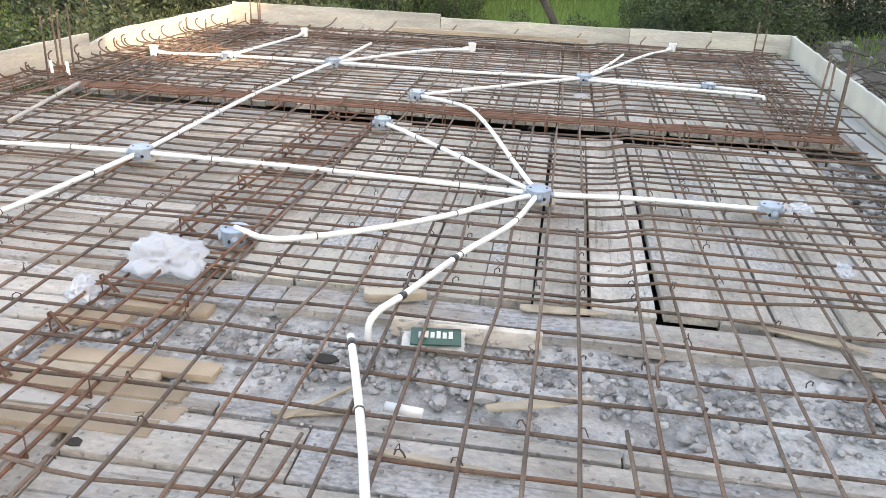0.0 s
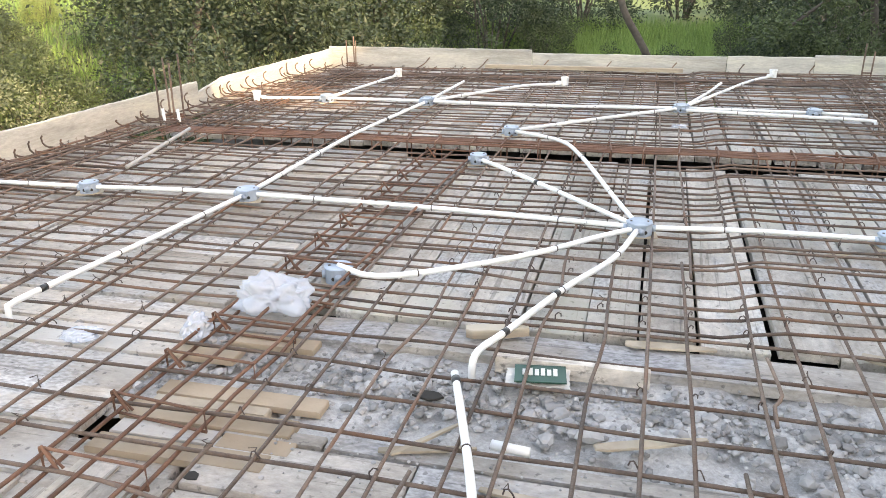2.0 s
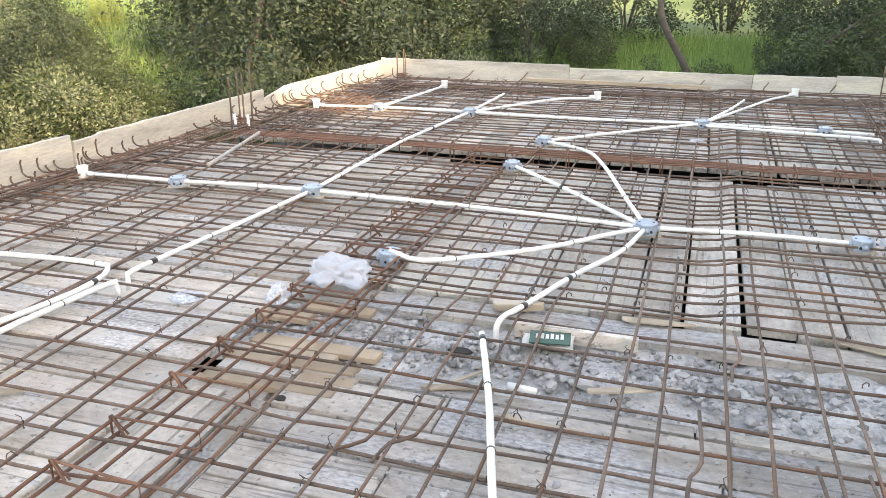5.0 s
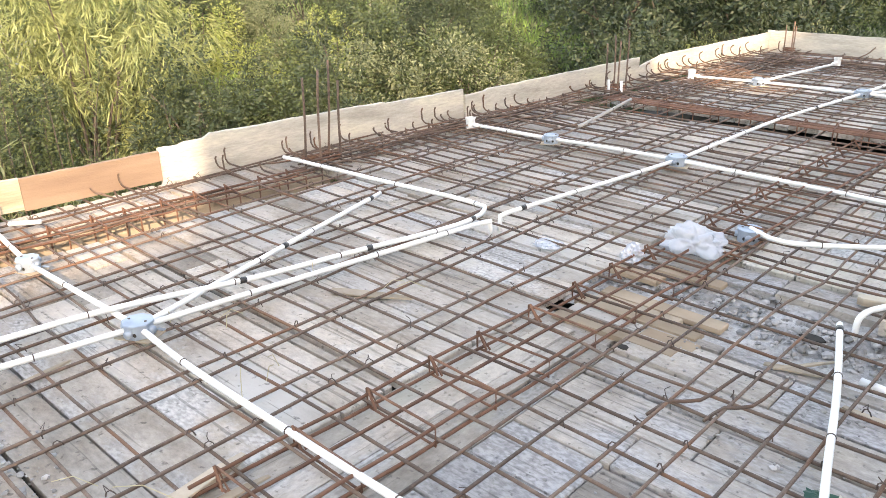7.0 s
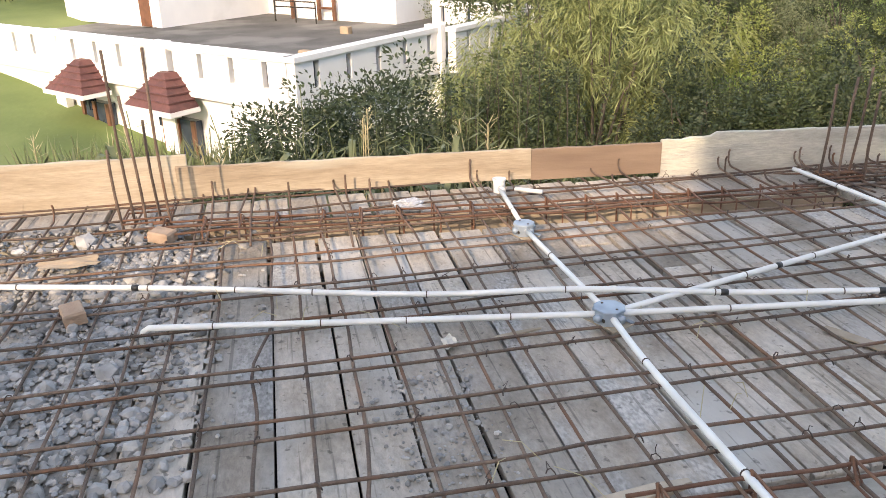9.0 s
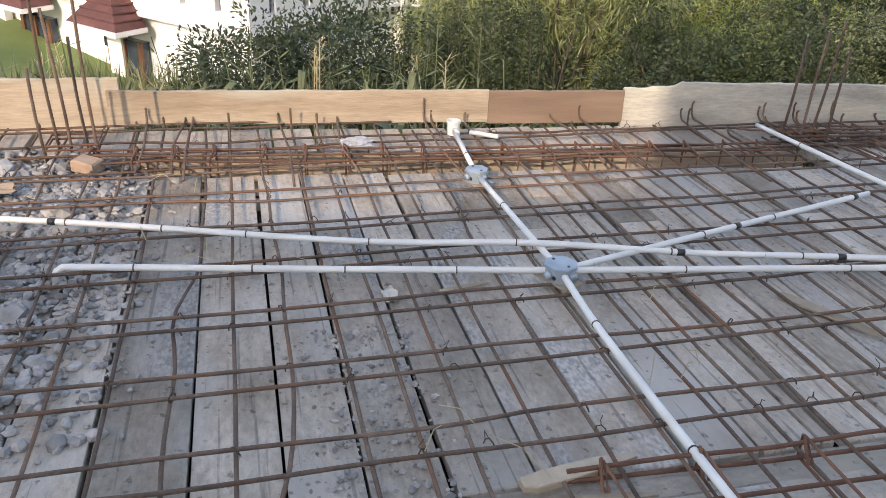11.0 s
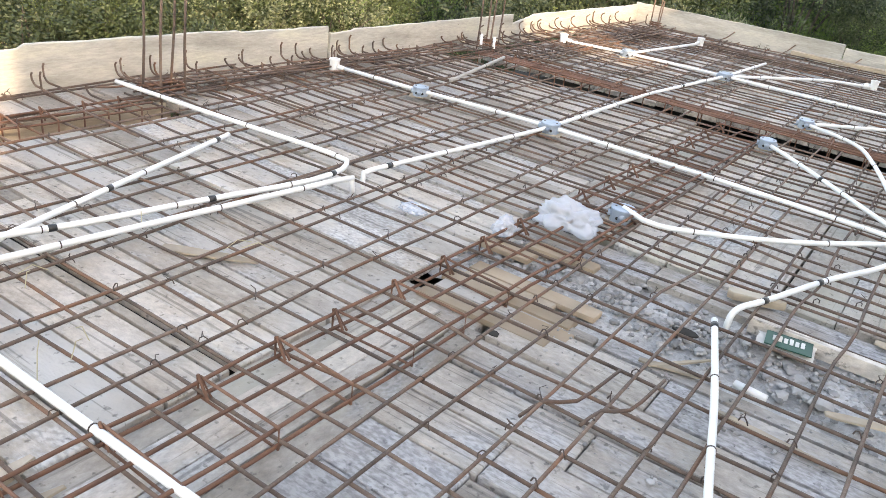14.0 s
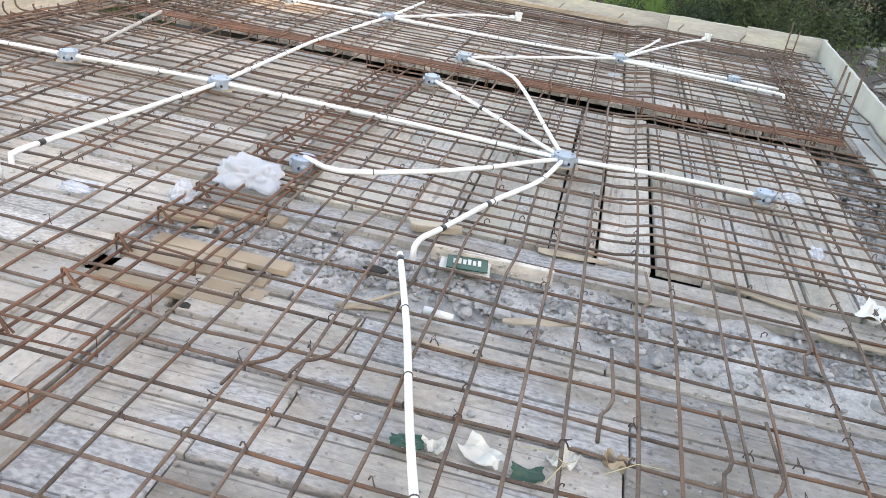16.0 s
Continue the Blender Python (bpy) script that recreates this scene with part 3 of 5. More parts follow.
while y < 8.1:
    step = 0.148 if y < 1.2 else 0.172 if y < 2.3 else 0.100
    jit = rng.gauss(0, 0.008)
    x0, x1 = wall_x(y) + rng.choice((0.04, 0.06, 0.10, 0.16, 0.26)) + rng.uniform(0, 0.05), edge_e(y) - rng.uniform(0.02, 0.32)
    if BEAM_Y[0] - 0.02 < y < BEAM_Y[1] + 0.02:
        y += 0.05
        continue
    pts = wobble((x0, y + jit, 0), (x1, y + jit + rng.gauss(0, 0.012), 0), 0.030, 0.007, 54, 0.25)
    if y > 2.4:
        for p in pts:
            t = min(1.0, max(0.0, (p.x - 0.02) / 0.12))
            p.z += 0.025 * t
            p.y += 0.02 * t
    if rng.random() < 0.55:
        pts = with_hook(pts, rng.uniform(0.035, 0.11))
    bar(pts)
    ROWS.append((y + jit, x0, x1))
    y += step
    k += 1

x = -4.75
k = 0
while x < 1.75:
    pair = x < -1.7
    step = (0.09 if k % 2 else 0.235) if pair else 0.15
    ya = -3.5
    yb = 8.05
    while ya < 7 and wall_x(ya) > x - 0.05:
        ya += 0.1
    yb = 8.05
    for q in [i * 0.1 for i in range(-35, 81)]:
        if wall_x(q) > x - 0.05:
            yb = min(yb, q)
            break
    if wall_x(-3.4) < x and yb > -2.5 and not -1.69 < x < -1.34:
        cut = [-3.5, yb] if rng.random() < 0.5 else [-3.5, rng.uniform(2.5, 4.0), yb]
        for a, b in zip(cut, cut[1:]):
            if b - a < 0.4:
                continue
            off = rng.gauss(0, 0.01)
            pts = wobble((x + off, a - 0.15, 0), (x + off + rng.gauss(0, 0.015), b, 0), 0.042, 0.008, 90, 0.3)
            if pair and k % 2 and a < 0 < b:
                for p in pts:
                    t = 1 - min(1.0, abs(p.y + 0.15) / 0.12)
                    p.x -= 0.0 + 0.03 * max(0.0, min(1.0, (p.y + 0.2) / 0.2))
                    p.z -= 0.012 * max(0.0, min(1.0, (p.y + 0.2) / 0.2))
            bar(pts)
            COLS.append((x + off, a, b))
    x += step
    k += 1

# tie wires at the crossings
s = Shape()
for yr, xa, xb in ROWS:
    for xc, a, b in COLS:
        if xa < xc < xb and a < yr < b and rng.random() < 0.42:
            c = Vector((xc + rng.gauss(0, 0.003), yr + rng.gauss(0, 0.003), 0.038))
            q = rng.choice((0.785, -0.785)) + rng.gauss(0, 0.2)
            d, e = Vector((math.cos(q), math.sin(q), 0)), Vector((-math.sin(q), math.cos(q), 0)) * 0.004
            s.tube([c - d * 0.013 - e, c - d * 0.011 + Vector((0, 0, 0.012)), c + Vector((0, 0, 0.019)), c + d * 0.011 + Vector((0, 0, 0.012)), c + d * 0.014 + e], 0.0022, 4, False)
            if rng.random() < 0.5:
                s.tube([c + Vector((0, 0, 0.017)), c + d * rng.uniform(-0.02, 0.02) + Vector((0, 0, 0.034)), c + e * rng.uniform(-6, 6) + Vector((0, 0, rng.uniform(0.02, 0.05)))], 0.0014, 4, False)
tagged(thing("tie_wire", s, WIRE, "twisted thin binding wires at the bar crossings", "wire"), kind="stuff")


# ---- beam cages ----
def cage(name, a, b, width, low, high, step, n_top, mat, label, thick=0.006):
    """A beam cage: long bars in stirrups, from a to b in plan."""
    a, b = Vector((*a, 0)), Vector((*b, 0))
    d = (b - a).normalized()
    side = Vector((-d.y, d.x, 0))
    ob = base_at(name, a.x, a.y, low, label, "beam cage")
    ob.location = (0, 0, 0)
    for z, n in ((high, n_top), (low, 2)):
        for i in range(n):
            o = side * width * ((i / (n - 1)) - 0.5) * 0.92
            pts = [a.lerp(b, t / 18) + o + Vector((rng.gauss(0, 0.003), rng.gauss(0, 0.004), z + rng.gauss(0, 0.003))) for t in range(19)]
            part("bar", Shape().tube(pts, thick, 7), mat, ob, smooth=True)
    n = int((b - a).length / step)
    h = width / 2
    for i in range(n + 1):
        c = a + d * (step * (i + 0.3) + rng.gauss(0, 0.01))
        if (c - a).length > (b - a).length:
            break
        tilt = d * rng.gauss(0, 0.012)
        zt = high + 0.012
        loop = [c + side * h * 0.6 + Vector((0, 0, zt - 0.05)), c + side * h * 0.93 + Vector((0, 0, zt)), c - side * h + tilt + Vector((0, 0, zt)), c - side * h + tilt + Vector((0, 0, low - 0.008)),
                c + side * h + Vector((0, 0, low - 0.008)), c + side * h + Vector((0, 0, zt)), c + side * h * 0.9 - d * 0.01 + Vector((0, 0, zt + 0.012)), c + side * h * 0.62 - d * 0.015 + Vector((0, 0, zt - 0.045))]
        part("stirrup", Shape().tube(loop, 0.0045, 6), mat, ob, smooth=False)
    return ob


cage("beam_cage", (-3.515, 4.822), (1.381, 4.820), 0.17, -0.10, 0.052, 0.21, 7, RUST_RED, "red-rusted beam cage of long bars lying across the deck")
cage("beam_cage", (-1.550, -0.003), (-1.404, 4.639), 0.30, 0.018, 0.062, 0.262, 3, RUST_RED, "shallow red-rusted cage of bars and hooked stirrups")
cage("beam_cage", (wall_x(-1.4) + 0.56, -1.4), (wall_x(2.0) + 0.56, 2.0), 0.19, -0.12, 0.048, 0.19, 3, RUST_RED, "rusty beam cage in the trench beside the edge boards")
cage("beam_cage", (wall_x(2.1) + 0.32, 2.1), (wall_x(4.8) + 0.30, 4.8), 0.19, 0.012, 0.066, 0.2, 4, RUST, "rusty flat beam cage beside the edge boards")
cage("beam_cage", (1.246, 5.002), (1.389, 7.781), 0.2, 0.012, 0.06, 0.2, 4, RUST, "rusty flat beam cage near the sheet-faced edge")
cage("beam_cage", (-3.223, 4.985), (-3.154, 7.572), 0.2, 0.012, 0.06, 0.2, 4, RUST, "rusty flat beam cage near the corner")
cage("beam_cage", (-3.308, 7.399), (1.483, 7.539), 0.16, 0.012, 0.055, 0.2, 4, RUST, "rusty flat beam cage at the far rim")


def starters(x, y, posts, label):
    ob = base_at("starter_bars", x, y, 0.0, label, "column bars", "column starters")
    for dx, dy, h, lx, ly in posts:
        pts = [Vector((dx + lx * t * h, dy + ly * t * h + 0.006 * math.sin(5 * t + dx * 40), -0.15 + t * (h + 0.15))) for t in (0, 0.2, 0.4, 0.6, 0.8, 1.0)]
        part("bar", Shape().tube(pts, 0.0072, 8), RUST, ob, smooth=True)
    for z in (0.05, 0.07):
        q = [(min(p[0] for p in posts), min(p[1] for p in posts)), (max(p[0] for p in posts), min(p[1] for p in posts)), (max(p[0] for p in posts), max(p[1] for p in posts)), (min(p[0] for p in posts), max(p[1] for p in posts))]
        part("stirrup", Shape().tube([Vector((a, b, z)) for a, b in q + q[:1]], 0.005, 6), RUST_RED, ob)
    return ob


starters(-4.19, -1.46, ((-0.10, -0.04, 0.86, -0.02, -0.04), (0.05, 0.15, 0.88, -0.03, -0.02), (-0.12, 0.08, 0.52, 0.0, -0.03), (0.04, -0.07, 0.42, 0.0, -0.05), (-0.02, 0.03, 0.66, 0.0, -0.05)), "tall rusty column bars standing out of the corner")
starters(-3.88, 2.20, ((-0.05, -0.10, 0.55, 0.0, 0.05), (0.04, -0.06, 0.60, 0.0, 0.06), (-0.04, 0.06, 0.63, 0.0, 0.10), (0.05, 0.10, 0.52, 0.0, 0.02)), "tall rusty column bars beside the edge planks")
ob = starters(-3.66, 5.14, ((-0.05, -0.06, 0.42, 0.0, 0.0), (0.06, -0.04, 0.45, 0.0, 0.0), (-0.04, 0.06, 0.47, -0.04, 0.03), (0.08, 0.05, 0.50, 0.0, 0.0)), "rusty column bars with white conduit ends between them")
for dx in (0.0, 0.12):
    part("conduit_stub", Shape().tube([(dx, -0.07, -0.1), (dx - 0.01, -0.07, 0.05), (dx - 0.02, -0.06, 0.13)], 0.011, 10), PVC, ob, smooth=True)
starters(-3.33, 7.95, ((-0.04, 0.0, 0.30, 0.0, 0.0), (0.03, 0.03, 0.34, 0.0, 0.0), (0.07, -0.03, 0.3, 0.0, 0.0)), "short rusty column bars in the far corner")
starters(1.30, 4.95, ((-0.06, 0.02, 0.50, 0.07, 0.0), (0.06, -0.05, 0.52, 0.02, 0.0), (0.09, 0.06, 0.50, 0.04, 0.05), (0.03, 0.08, 0.45, 0.0, 0.06)), "rusty column bars standing at the slab edge")
starters(1.55, 8.08, ((-0.02, 0.0, 0.33, 0.0, 0.0), (0.05, 0.02, 0.26, 0.06, 0.0)), "short rusty column bars in the far corner")

# bar ends curled up along the edges
for k in range(26):
    y = 5.3 + 2.4 * k / 25
    if k % 3 == 0:
        x = wall_x(y) + 0.03
        pts = curve_points([(x + 0.5, y - 0.05, 0.045), (x + 0.16, y - 0.01, 0.046), (x + 0.05, y, 0.075), (x + 0.03, y + 0.01, 0.125), (x + 0.06, y + 0.01, 0.15)], 0.05)
        bar(pts)
for k in range(15):
    x = -2.9 + 4.3 * k / 14
    if k % 2:
        pts = [(x, 7.5, 0.05), (x, 8.08, 0.052), (x + 0.02, 8.15, 0.08), (x + 0.05, 8.17, 0.115)]
        bar(curve_points(pts, 0.06))


# ---- conduits and boxes ----
PIPE, PZ = 0.0115, 0.066


def conduit(pts, label="white plastic conduit tied on top of the bars", tapes=(), ends=(), mat=PVC):
    """A run of conduit; tapes: shares of its length with a black band."""
    line = curve_points([Vector((p[0], p[1], p[2] if len(p) > 2 else PZ)) for p in pts], 0.05)
    ob = thing("conduit", Shape().tube(line, PIPE, 12), mat, label, "conduit", "conduits", smooth=True)
    total = [0.0]
    for a, b in zip(line, line[1:]):
        total.append(total[-1] + (b - a).length)

    def at(sh):
        w = sh * total[-1]
        for i in range(len(line) - 1):
            if total[i + 1] >= w:
                t = (w - total[i]) / max(1e-6, total[i + 1] - total[i])
                return line[i].lerp(line[i + 1], t), (line[i + 1] - line[i]).normalized()
        return line[-1], (line[-1] - line[-2]).normalized()

    for sh in tapes:
        p, d = at(sh)
        part("tape_band", Shape().tube([p - d * 0.014, p + d * 0.014], PIPE + 0.0015, 12), TAPE, ob, "black insulating tape", smooth=True)
    w = 0.35
    while w < total[-1] - 0.2:
        p, d = at(w / total[-1])
        part("tie", Shape().tube([p - d * 0.002, p + d * 0.002], PIPE + 0.002, 10), WIRE, ob)
        w += rng.uniform(0.3, 0.6)
    return ob


def junction_box(x, y, z, turn, r=0.062, tall=0.055, sides=8, label="eight-sided zinc junction box with a grey-blue cover"):
    ob = base_at("junction_box", x, y, z, label, "junction box", "junction boxes")
    ob.rotation_euler[2] = radians(turn)
    rim = [(r * math.cos(2 * math.pi * (k + 0.5) / sides), r * math.sin(2 * math.pi * (k + 0.5) / sides)) for k in range(sides)]
    part("box_body", Shape().prism([(a * 0.93, b * 0.93) for a, b in rim], -tall, 0.0), ZINC, ob)
    lid = part("cover", Shape().prism(rim, 0.001, 0.009, inset=0.003), ZINC, ob, "dull blue-grey metal cover")
    for k in range(4):
        a = radians(90 * k)
        d = Vector((math.cos(a), math.sin(a), 0))
        part("spigot", Shape().tube([d * r * 0.8 + Vector((0, 0, -tall * 0.45)), d * r * 1.14 + Vector((0, 0, -tall * 0.45))], 0.0145, 12), ZINC, ob, smooth=True)
    part("base_plate", Shape().box(-r * 1.25, r * 1.25, -r * 0.85, r * 0.85, -tall - 0.006, -tall - 0.001), SPLINTER, ob, "thin mounting board")
    for sx in (-1, 1):
        part("screw", Shape().tube([(sx * r * 0.6, 0, 0.009), (sx * r * 0.6, 0, 0.0115)], 0.005, 8), WIRE, lid)
        part("ear", Shape().box(sx * r * 0.95 - 0.015, sx * r * 0.95 + 0.015, r * 0.7, r * 0.95, -tall, -tall + 0.004), ZINC, ob)
        # dark disc on the side, painted shade of a knockout opening
        part("knockout", Shape().tube([(sx * r * 0.35, -r * 0.84, -tall * 0.55), (sx * r * 0.35, -r * 0.87, -tall * 0.55)], 0.008, 8), DARK, ob)
    return ob


def end_cup(x, y, z, yaw, label="white plastic round outlet box at a conduit end"):
    ob = base_at("outlet_cup", x, y, z, label, "outlet box", "outlet cups")
    ob.rotation_euler[2] = radians(yaw)
    s = Shape()
    n = 16
    for r, zz in ((0.030, -0.038), (0.032, 0.024), (0.036, 0.025), (0.036, 0.036), (0.030, 0.036), (0.028, -0.024)):
        for k in range(n):
            s.v.append(Vector((r * math.cos(2 * math.pi * k / n), r * math.sin(2 * math.pi * k / n), zz)))
    for j in range(5):
        for k in range(n):
            s.f.append((j * n + k, j * n + (k + 1) % n, (j + 1) * n + (k + 1) % n, (j + 1) * n + k))
    s.f.append(tuple(range(n))[::-1])
    s.f.append(tuple(5 * n + k for k in range(n)))
    part("cup", s, PVC, ob, smooth=False)
    part("spigot", Shape().tube([(0.03, 0, -0.01), (0.075, 0, -0.012)], 0.016, 12), PVC, ob, smooth=True)
    return ob


B = {"C": (-0.290, 3.369), "L": (-2.183, 3.472), "M": (-1.390, 2.678), "N": (-1.211, 4.379), "P": (-1.155, 5.134), "Q": (-1.977, 6.044), "R": (-0.074, 6.117),
     "S": (-2.804, 6.030), "E": (0.695, 3.426), "W": (-3.047, 3.412), "H": (-2.615, 0.342), "K": (-3.538, 0.311), "F": (0.828, 6.114)}
for key, (x, y) in B.items():
    if key == "M":
        junction_box(x, y, 0.058, 20, 0.056, 0.055, 22, "round zinc junction box with a flat grey-blue cover")
    else:
        junction_box(x, y, 0.085, {"C": 8, "H": 25, "L": 10}.get(key, rng.uniform(0, 40)), 0.051 if key in "KWNPFE" else 0.059, 0.047)

conduit([B["C"], (-1.208, 3.442), B["L"]])
conduit([B["L"], (-2.579, 3.458), B["W"]])
conduit([B["W"], (-3.684, 3.385)])
end_cup(-3.712, 3.375, 0.08, 0)
conduit([B["L"], (-2.145, 4.639), (-2.094, 5.167), B["Q"]], tapes=(0.72,))
conduit([B["Q"], (-1.915, 7.024)])
conduit([B["Q"], (-1.693, 6.456), (-1.366, 6.883), (-1.050, 7.046)])
conduit([B["S"], (-2.373, 6.046), B["Q"]])
conduit([(-3.34, 5.94), (-3.05, 5.99), B["S"]])
end_cup(-3.37, 5.93, 0.085, 0)
conduit([B["S"], (-2.619, 7.238)])
end_cup(-2.608, 7.303, 0.085, -100)
end_cup(-1.028, 7.072, 0.085, 200)
conduit([B["Q"], (-1.126, 6.027), B["R"]])
conduit([B["R"], B["F"]])
conduit([B["F"], (1.159, 6.060)])
conduit([(-0.040, 6.043), (0.691, 5.952), (1.124, 5.901), (1.172, 5.883, 0.055), (1.182, 5.877, 0.0)])
conduit([B["R"], (0.233, 6.816), (0.50, 7.42), (0.73, 7.78)])
end_cup(0.745, 7.81, 0.085, 230)
conduit([B["R"], (0.145, 6.814), (0.274, 7.317)])
conduit([B["P"], (-0.723, 5.539), B["R"]])
conduit([B["P"], (-0.813, 4.840, 0.085), (-0.644, 4.463, 0.09), (-0.428, 3.816), B["C"]])
conduit([B["N"], (-0.934, 4.094), B["C"]], tapes=(0.42,))
conduit([B["M"], (-1.205, 2.608), (-0.898, 2.788), (-0.652, 2.993), (-0.465, 3.198), B["C"]])
conduit([B["C"], (-0.374, 2.988), (-0.525, 2.653), (-0.666, 2.271), (-0.710, 2.146, 0.075), (-0.729, 2.099, 0.062), (-0.734, 2.083, 0.03), (-0.734, 2.081, -0.05)], "white conduit curving to an elbow into the concrete strip", tapes=(0.56, 0.80))
conduit([(-0.757, 1.964, 0.075), (-0.68, 1.735), (-0.60, 1.478), (-0.511, 1.161), (-0.445, 0.94), (-0.35, 0.64)], "white conduit with a taped coupling at its end", tapes=(0.03,))
conduit([B["C"], (0.203, 3.425), B["E"]])
conduit([B["L"], (-2.254, 2.912), (-2.324, 2.437), (-2.366, 2.115), (-2.369, 2.079, 0.05), (-2.369, 2.074, -0.02)], tapes=(0.84,))
conduit([(-4.06, 2.035), (-3.32, 2.085), (-2.62, 2.14), (-2.48, 2.09), (-2.44, 1.95), (-2.456, 1.755), (-2.563, 1.307), (-2.662, 0.87), (-2.79, 0.29, 0.09), (-2.95, -0.30), (-3.274, -1.311), (-3.62, -2.6)], "long white conduit bending beside the edge planks", tapes=(0.27, 0.36, 0.45, 0.80))
conduit([(-2.36, 2.0, -0.02), (-2.36, 1.99, 0.05), (-2.37, 1.94), (-2.45, 1.43), B["H"]])
conduit([B["H"], (-2.76, -0.47), (-2.89, -1.17), (-2.91, -1.26, 0.06), (-2.918, -1.285, 0.03), (-2.92, -1.29, -0.03)])
conduit([B["H"], (-2.856, 1.17), (-3.11, 1.97, 0.05)], tapes=(0.50, 0.94))
conduit([(-4.132, 0.360, 0.075), B["K"]])
end_cup(-4.158, 0.365, 0.085, 0)
conduit([B["K"], B["H"]], tapes=())
conduit([B["H"], (-2.244, 0.319), (-1.716, 0.317, 0.066), (-1.32, 0.322, 0.066), (-0.95, 0.33, 0.064)], "white conduit with an open end across the beam cage")
conduit([(-3.194, 4.627, 0.10), (-3.125, 4.184, 0.09), (-3.082, 3.782, 0.07)], "weathered grey plastic conduit on the bars", mat=GREY_PVC)
s = Shape()
s.tube([(-0.605, 1.735, 0.014), (-0.505, 1.722, 0.014)], 0.0135, 14)
thing("conduit_offcut", s, PVC, "short white conduit offcut lying on a plank", "offcut", smooth=True)
conduit([(-4.082, 0.432, 0.08), (-3.964, 0.539, 0.09)], "thin white conduit stub beside an outlet cup")

for _ in range(34):
    y = rng.uniform(-1.2, 7.4)
    x = wall_x(y) + rng.uniform(0.04, 0.1)
    w = rng.uniform(0.45, 1.1)
    pts = [Vector((x, y, 0.05)), Vector((x + w * 0.5, y + rng.gauss(0, 0.03), 0.047)), Vector((x + w, y + rng.gauss(0, 0.05), 0.05))]
    bar(with_hook(pts, rng.uniform(0.03, 0.12)))
for _ in range(12):
    y = rng.uniform(1.5, 6.4)
    x = wall_x(y) + rng.uniform(0.15, 0.6)
    bar(wobble((x, y, 0), (x + rng.gauss(0.1, 0.05), y + rng.uniform(0.6, 1.4), 0), 0.056, 0.012, 10))

# ---- loose things on the deck ----
def crumpled(name, x, y, z, sx, sy, sz, seed, label, mat=None, category="plastic bag", subdiv=5):
    bm = bmesh.new()
    bmesh.ops.create_icosphere(bm, subdivisions=subdiv, radius=1.0)
    for v in bm.verts:
        d = v.co.normalized()
        f = 0.82 + 0.32 * noise.noise(d * 1.5 + Vector((seed, 0, 0))) + 0.20 * noise.noise(d * 3.2 + Vector((0, seed, 0))) - 0.26 * abs(noise.noise(d * 3.4 + Vector((0, 0, seed)))) - 0.05 * abs(noise.noise(d * 11.0 + Vector((seed, 0, seed))))
        p = d * f
        v.co = Vector((p.x * sx, p.y * sy, max(-0.25, p.z) * sz + 0.25 * sz))
    me = bpy.data.meshes.new(name)
    bm.to_mesh(me)
    bm.free()
    me.polygons.foreach_set("use_smooth", [True] * len(me.polygons))
    me.materials.append(mat or bag)
    ob = new(name, me)
    ob.location = (x, y, z)
    return tagged(ob, label, category)


crumpled("plastic_bag", -1.500, 2.330, 0.045, 0.17, 0.11, 0.10, 1.3, "crumpled white plastic bag lying on the bars")
crumpled("plastic_bag", -1.650, 2.090, 0.035, 0.05, 0.075, 0.06, 4.1, "small crumpled clear plastic bag on the bars")
crumpled("plastic_bag", -2.050, 2.030, 0.01, 0.085, 0.06, 0.025, 7.7, "flattened clear plastic bag on the planks")
crumpled("plastic_bag", 0.840, 2.879, 0.03, 0.04, 0.05, 0.04, 2.2, "small crumpled clear plastic bag on the bars")
crumpled("plastic_bag", -4.060, -0.140, 0.045, 0.045, 0.10, 0.04, 9.4, "clear plastic bag caught on the beam cage")
crumpled("plastic_bag", 0.824, 3.462, 0.06, 0.07, 0.035, 0.035, 5.9, "clear plastic wrapped on a junction box")
crumpled("plastic_bag", -0.090, 5.508, 0.05, 0.06, 0.02, 0.02, 6.6, "white plastic scrap on the bars")


def sheet(name, x, y, z, turn, w, d, seed, mat, label, category="paper scrap", curl=0.02):
    """A torn, curled scrap with an uneven rim."""
    s = Shape()
    n = 9
    for k in range(2):
        for j in range(n):
            for i in range(n):
                u, v = i / (n - 1) - 0.5, j / (n - 1) - 0.5
                rag = 1 + 0.25 * noise.noise((u * 4 + seed, v * 4, seed))
                s.v.append(Vector((u * w * rag, v * d * rag, curl * (noise.noise((u * 3, v * 3, seed * 2)) + 0.8 * abs(u)) - 0.0015 * k)))
    for j in range(n - 1):
        for i in range(n - 1):
            q = j * n + i
            s.f.append((q, q + 1, q + n + 1, q + n))
            q += n * n
            s.f.append((q, q + n, q + n + 1, q + 1))
    rim = [i for i in range(n)] + [j * n + n - 1 for j in range(1, n)] + [n * n - 2 - i for i in range(n - 1)] + [j * n for j in range(n - 2, 0, -1)]
    for a, b in zip(rim, rim[1:] + rim[:1]):
        s.f.append((a, a + n * n, b + n * n, b))
    ob = thing(name, s, mat, label, category)
    ob.location, ob.rotation_euler = (x, y, z), (0, 0, radians(turn))
    return ob


g = sheet("cement_bag", -0.540, 2.100, 0.012, 8, 0.125, 0.07, 3.0, PAPER, "torn green and white cement bag in the rubble", "cement bag", 0.01)
sg = Shape()
sg.box(-0.045, 0.055, -0.033, 0.03, 0.010, 0.0135)
part("green_panel", sg, GREEN, g, "dark green printed panel")
g.scale = (1.5, 1.55, 1.2)
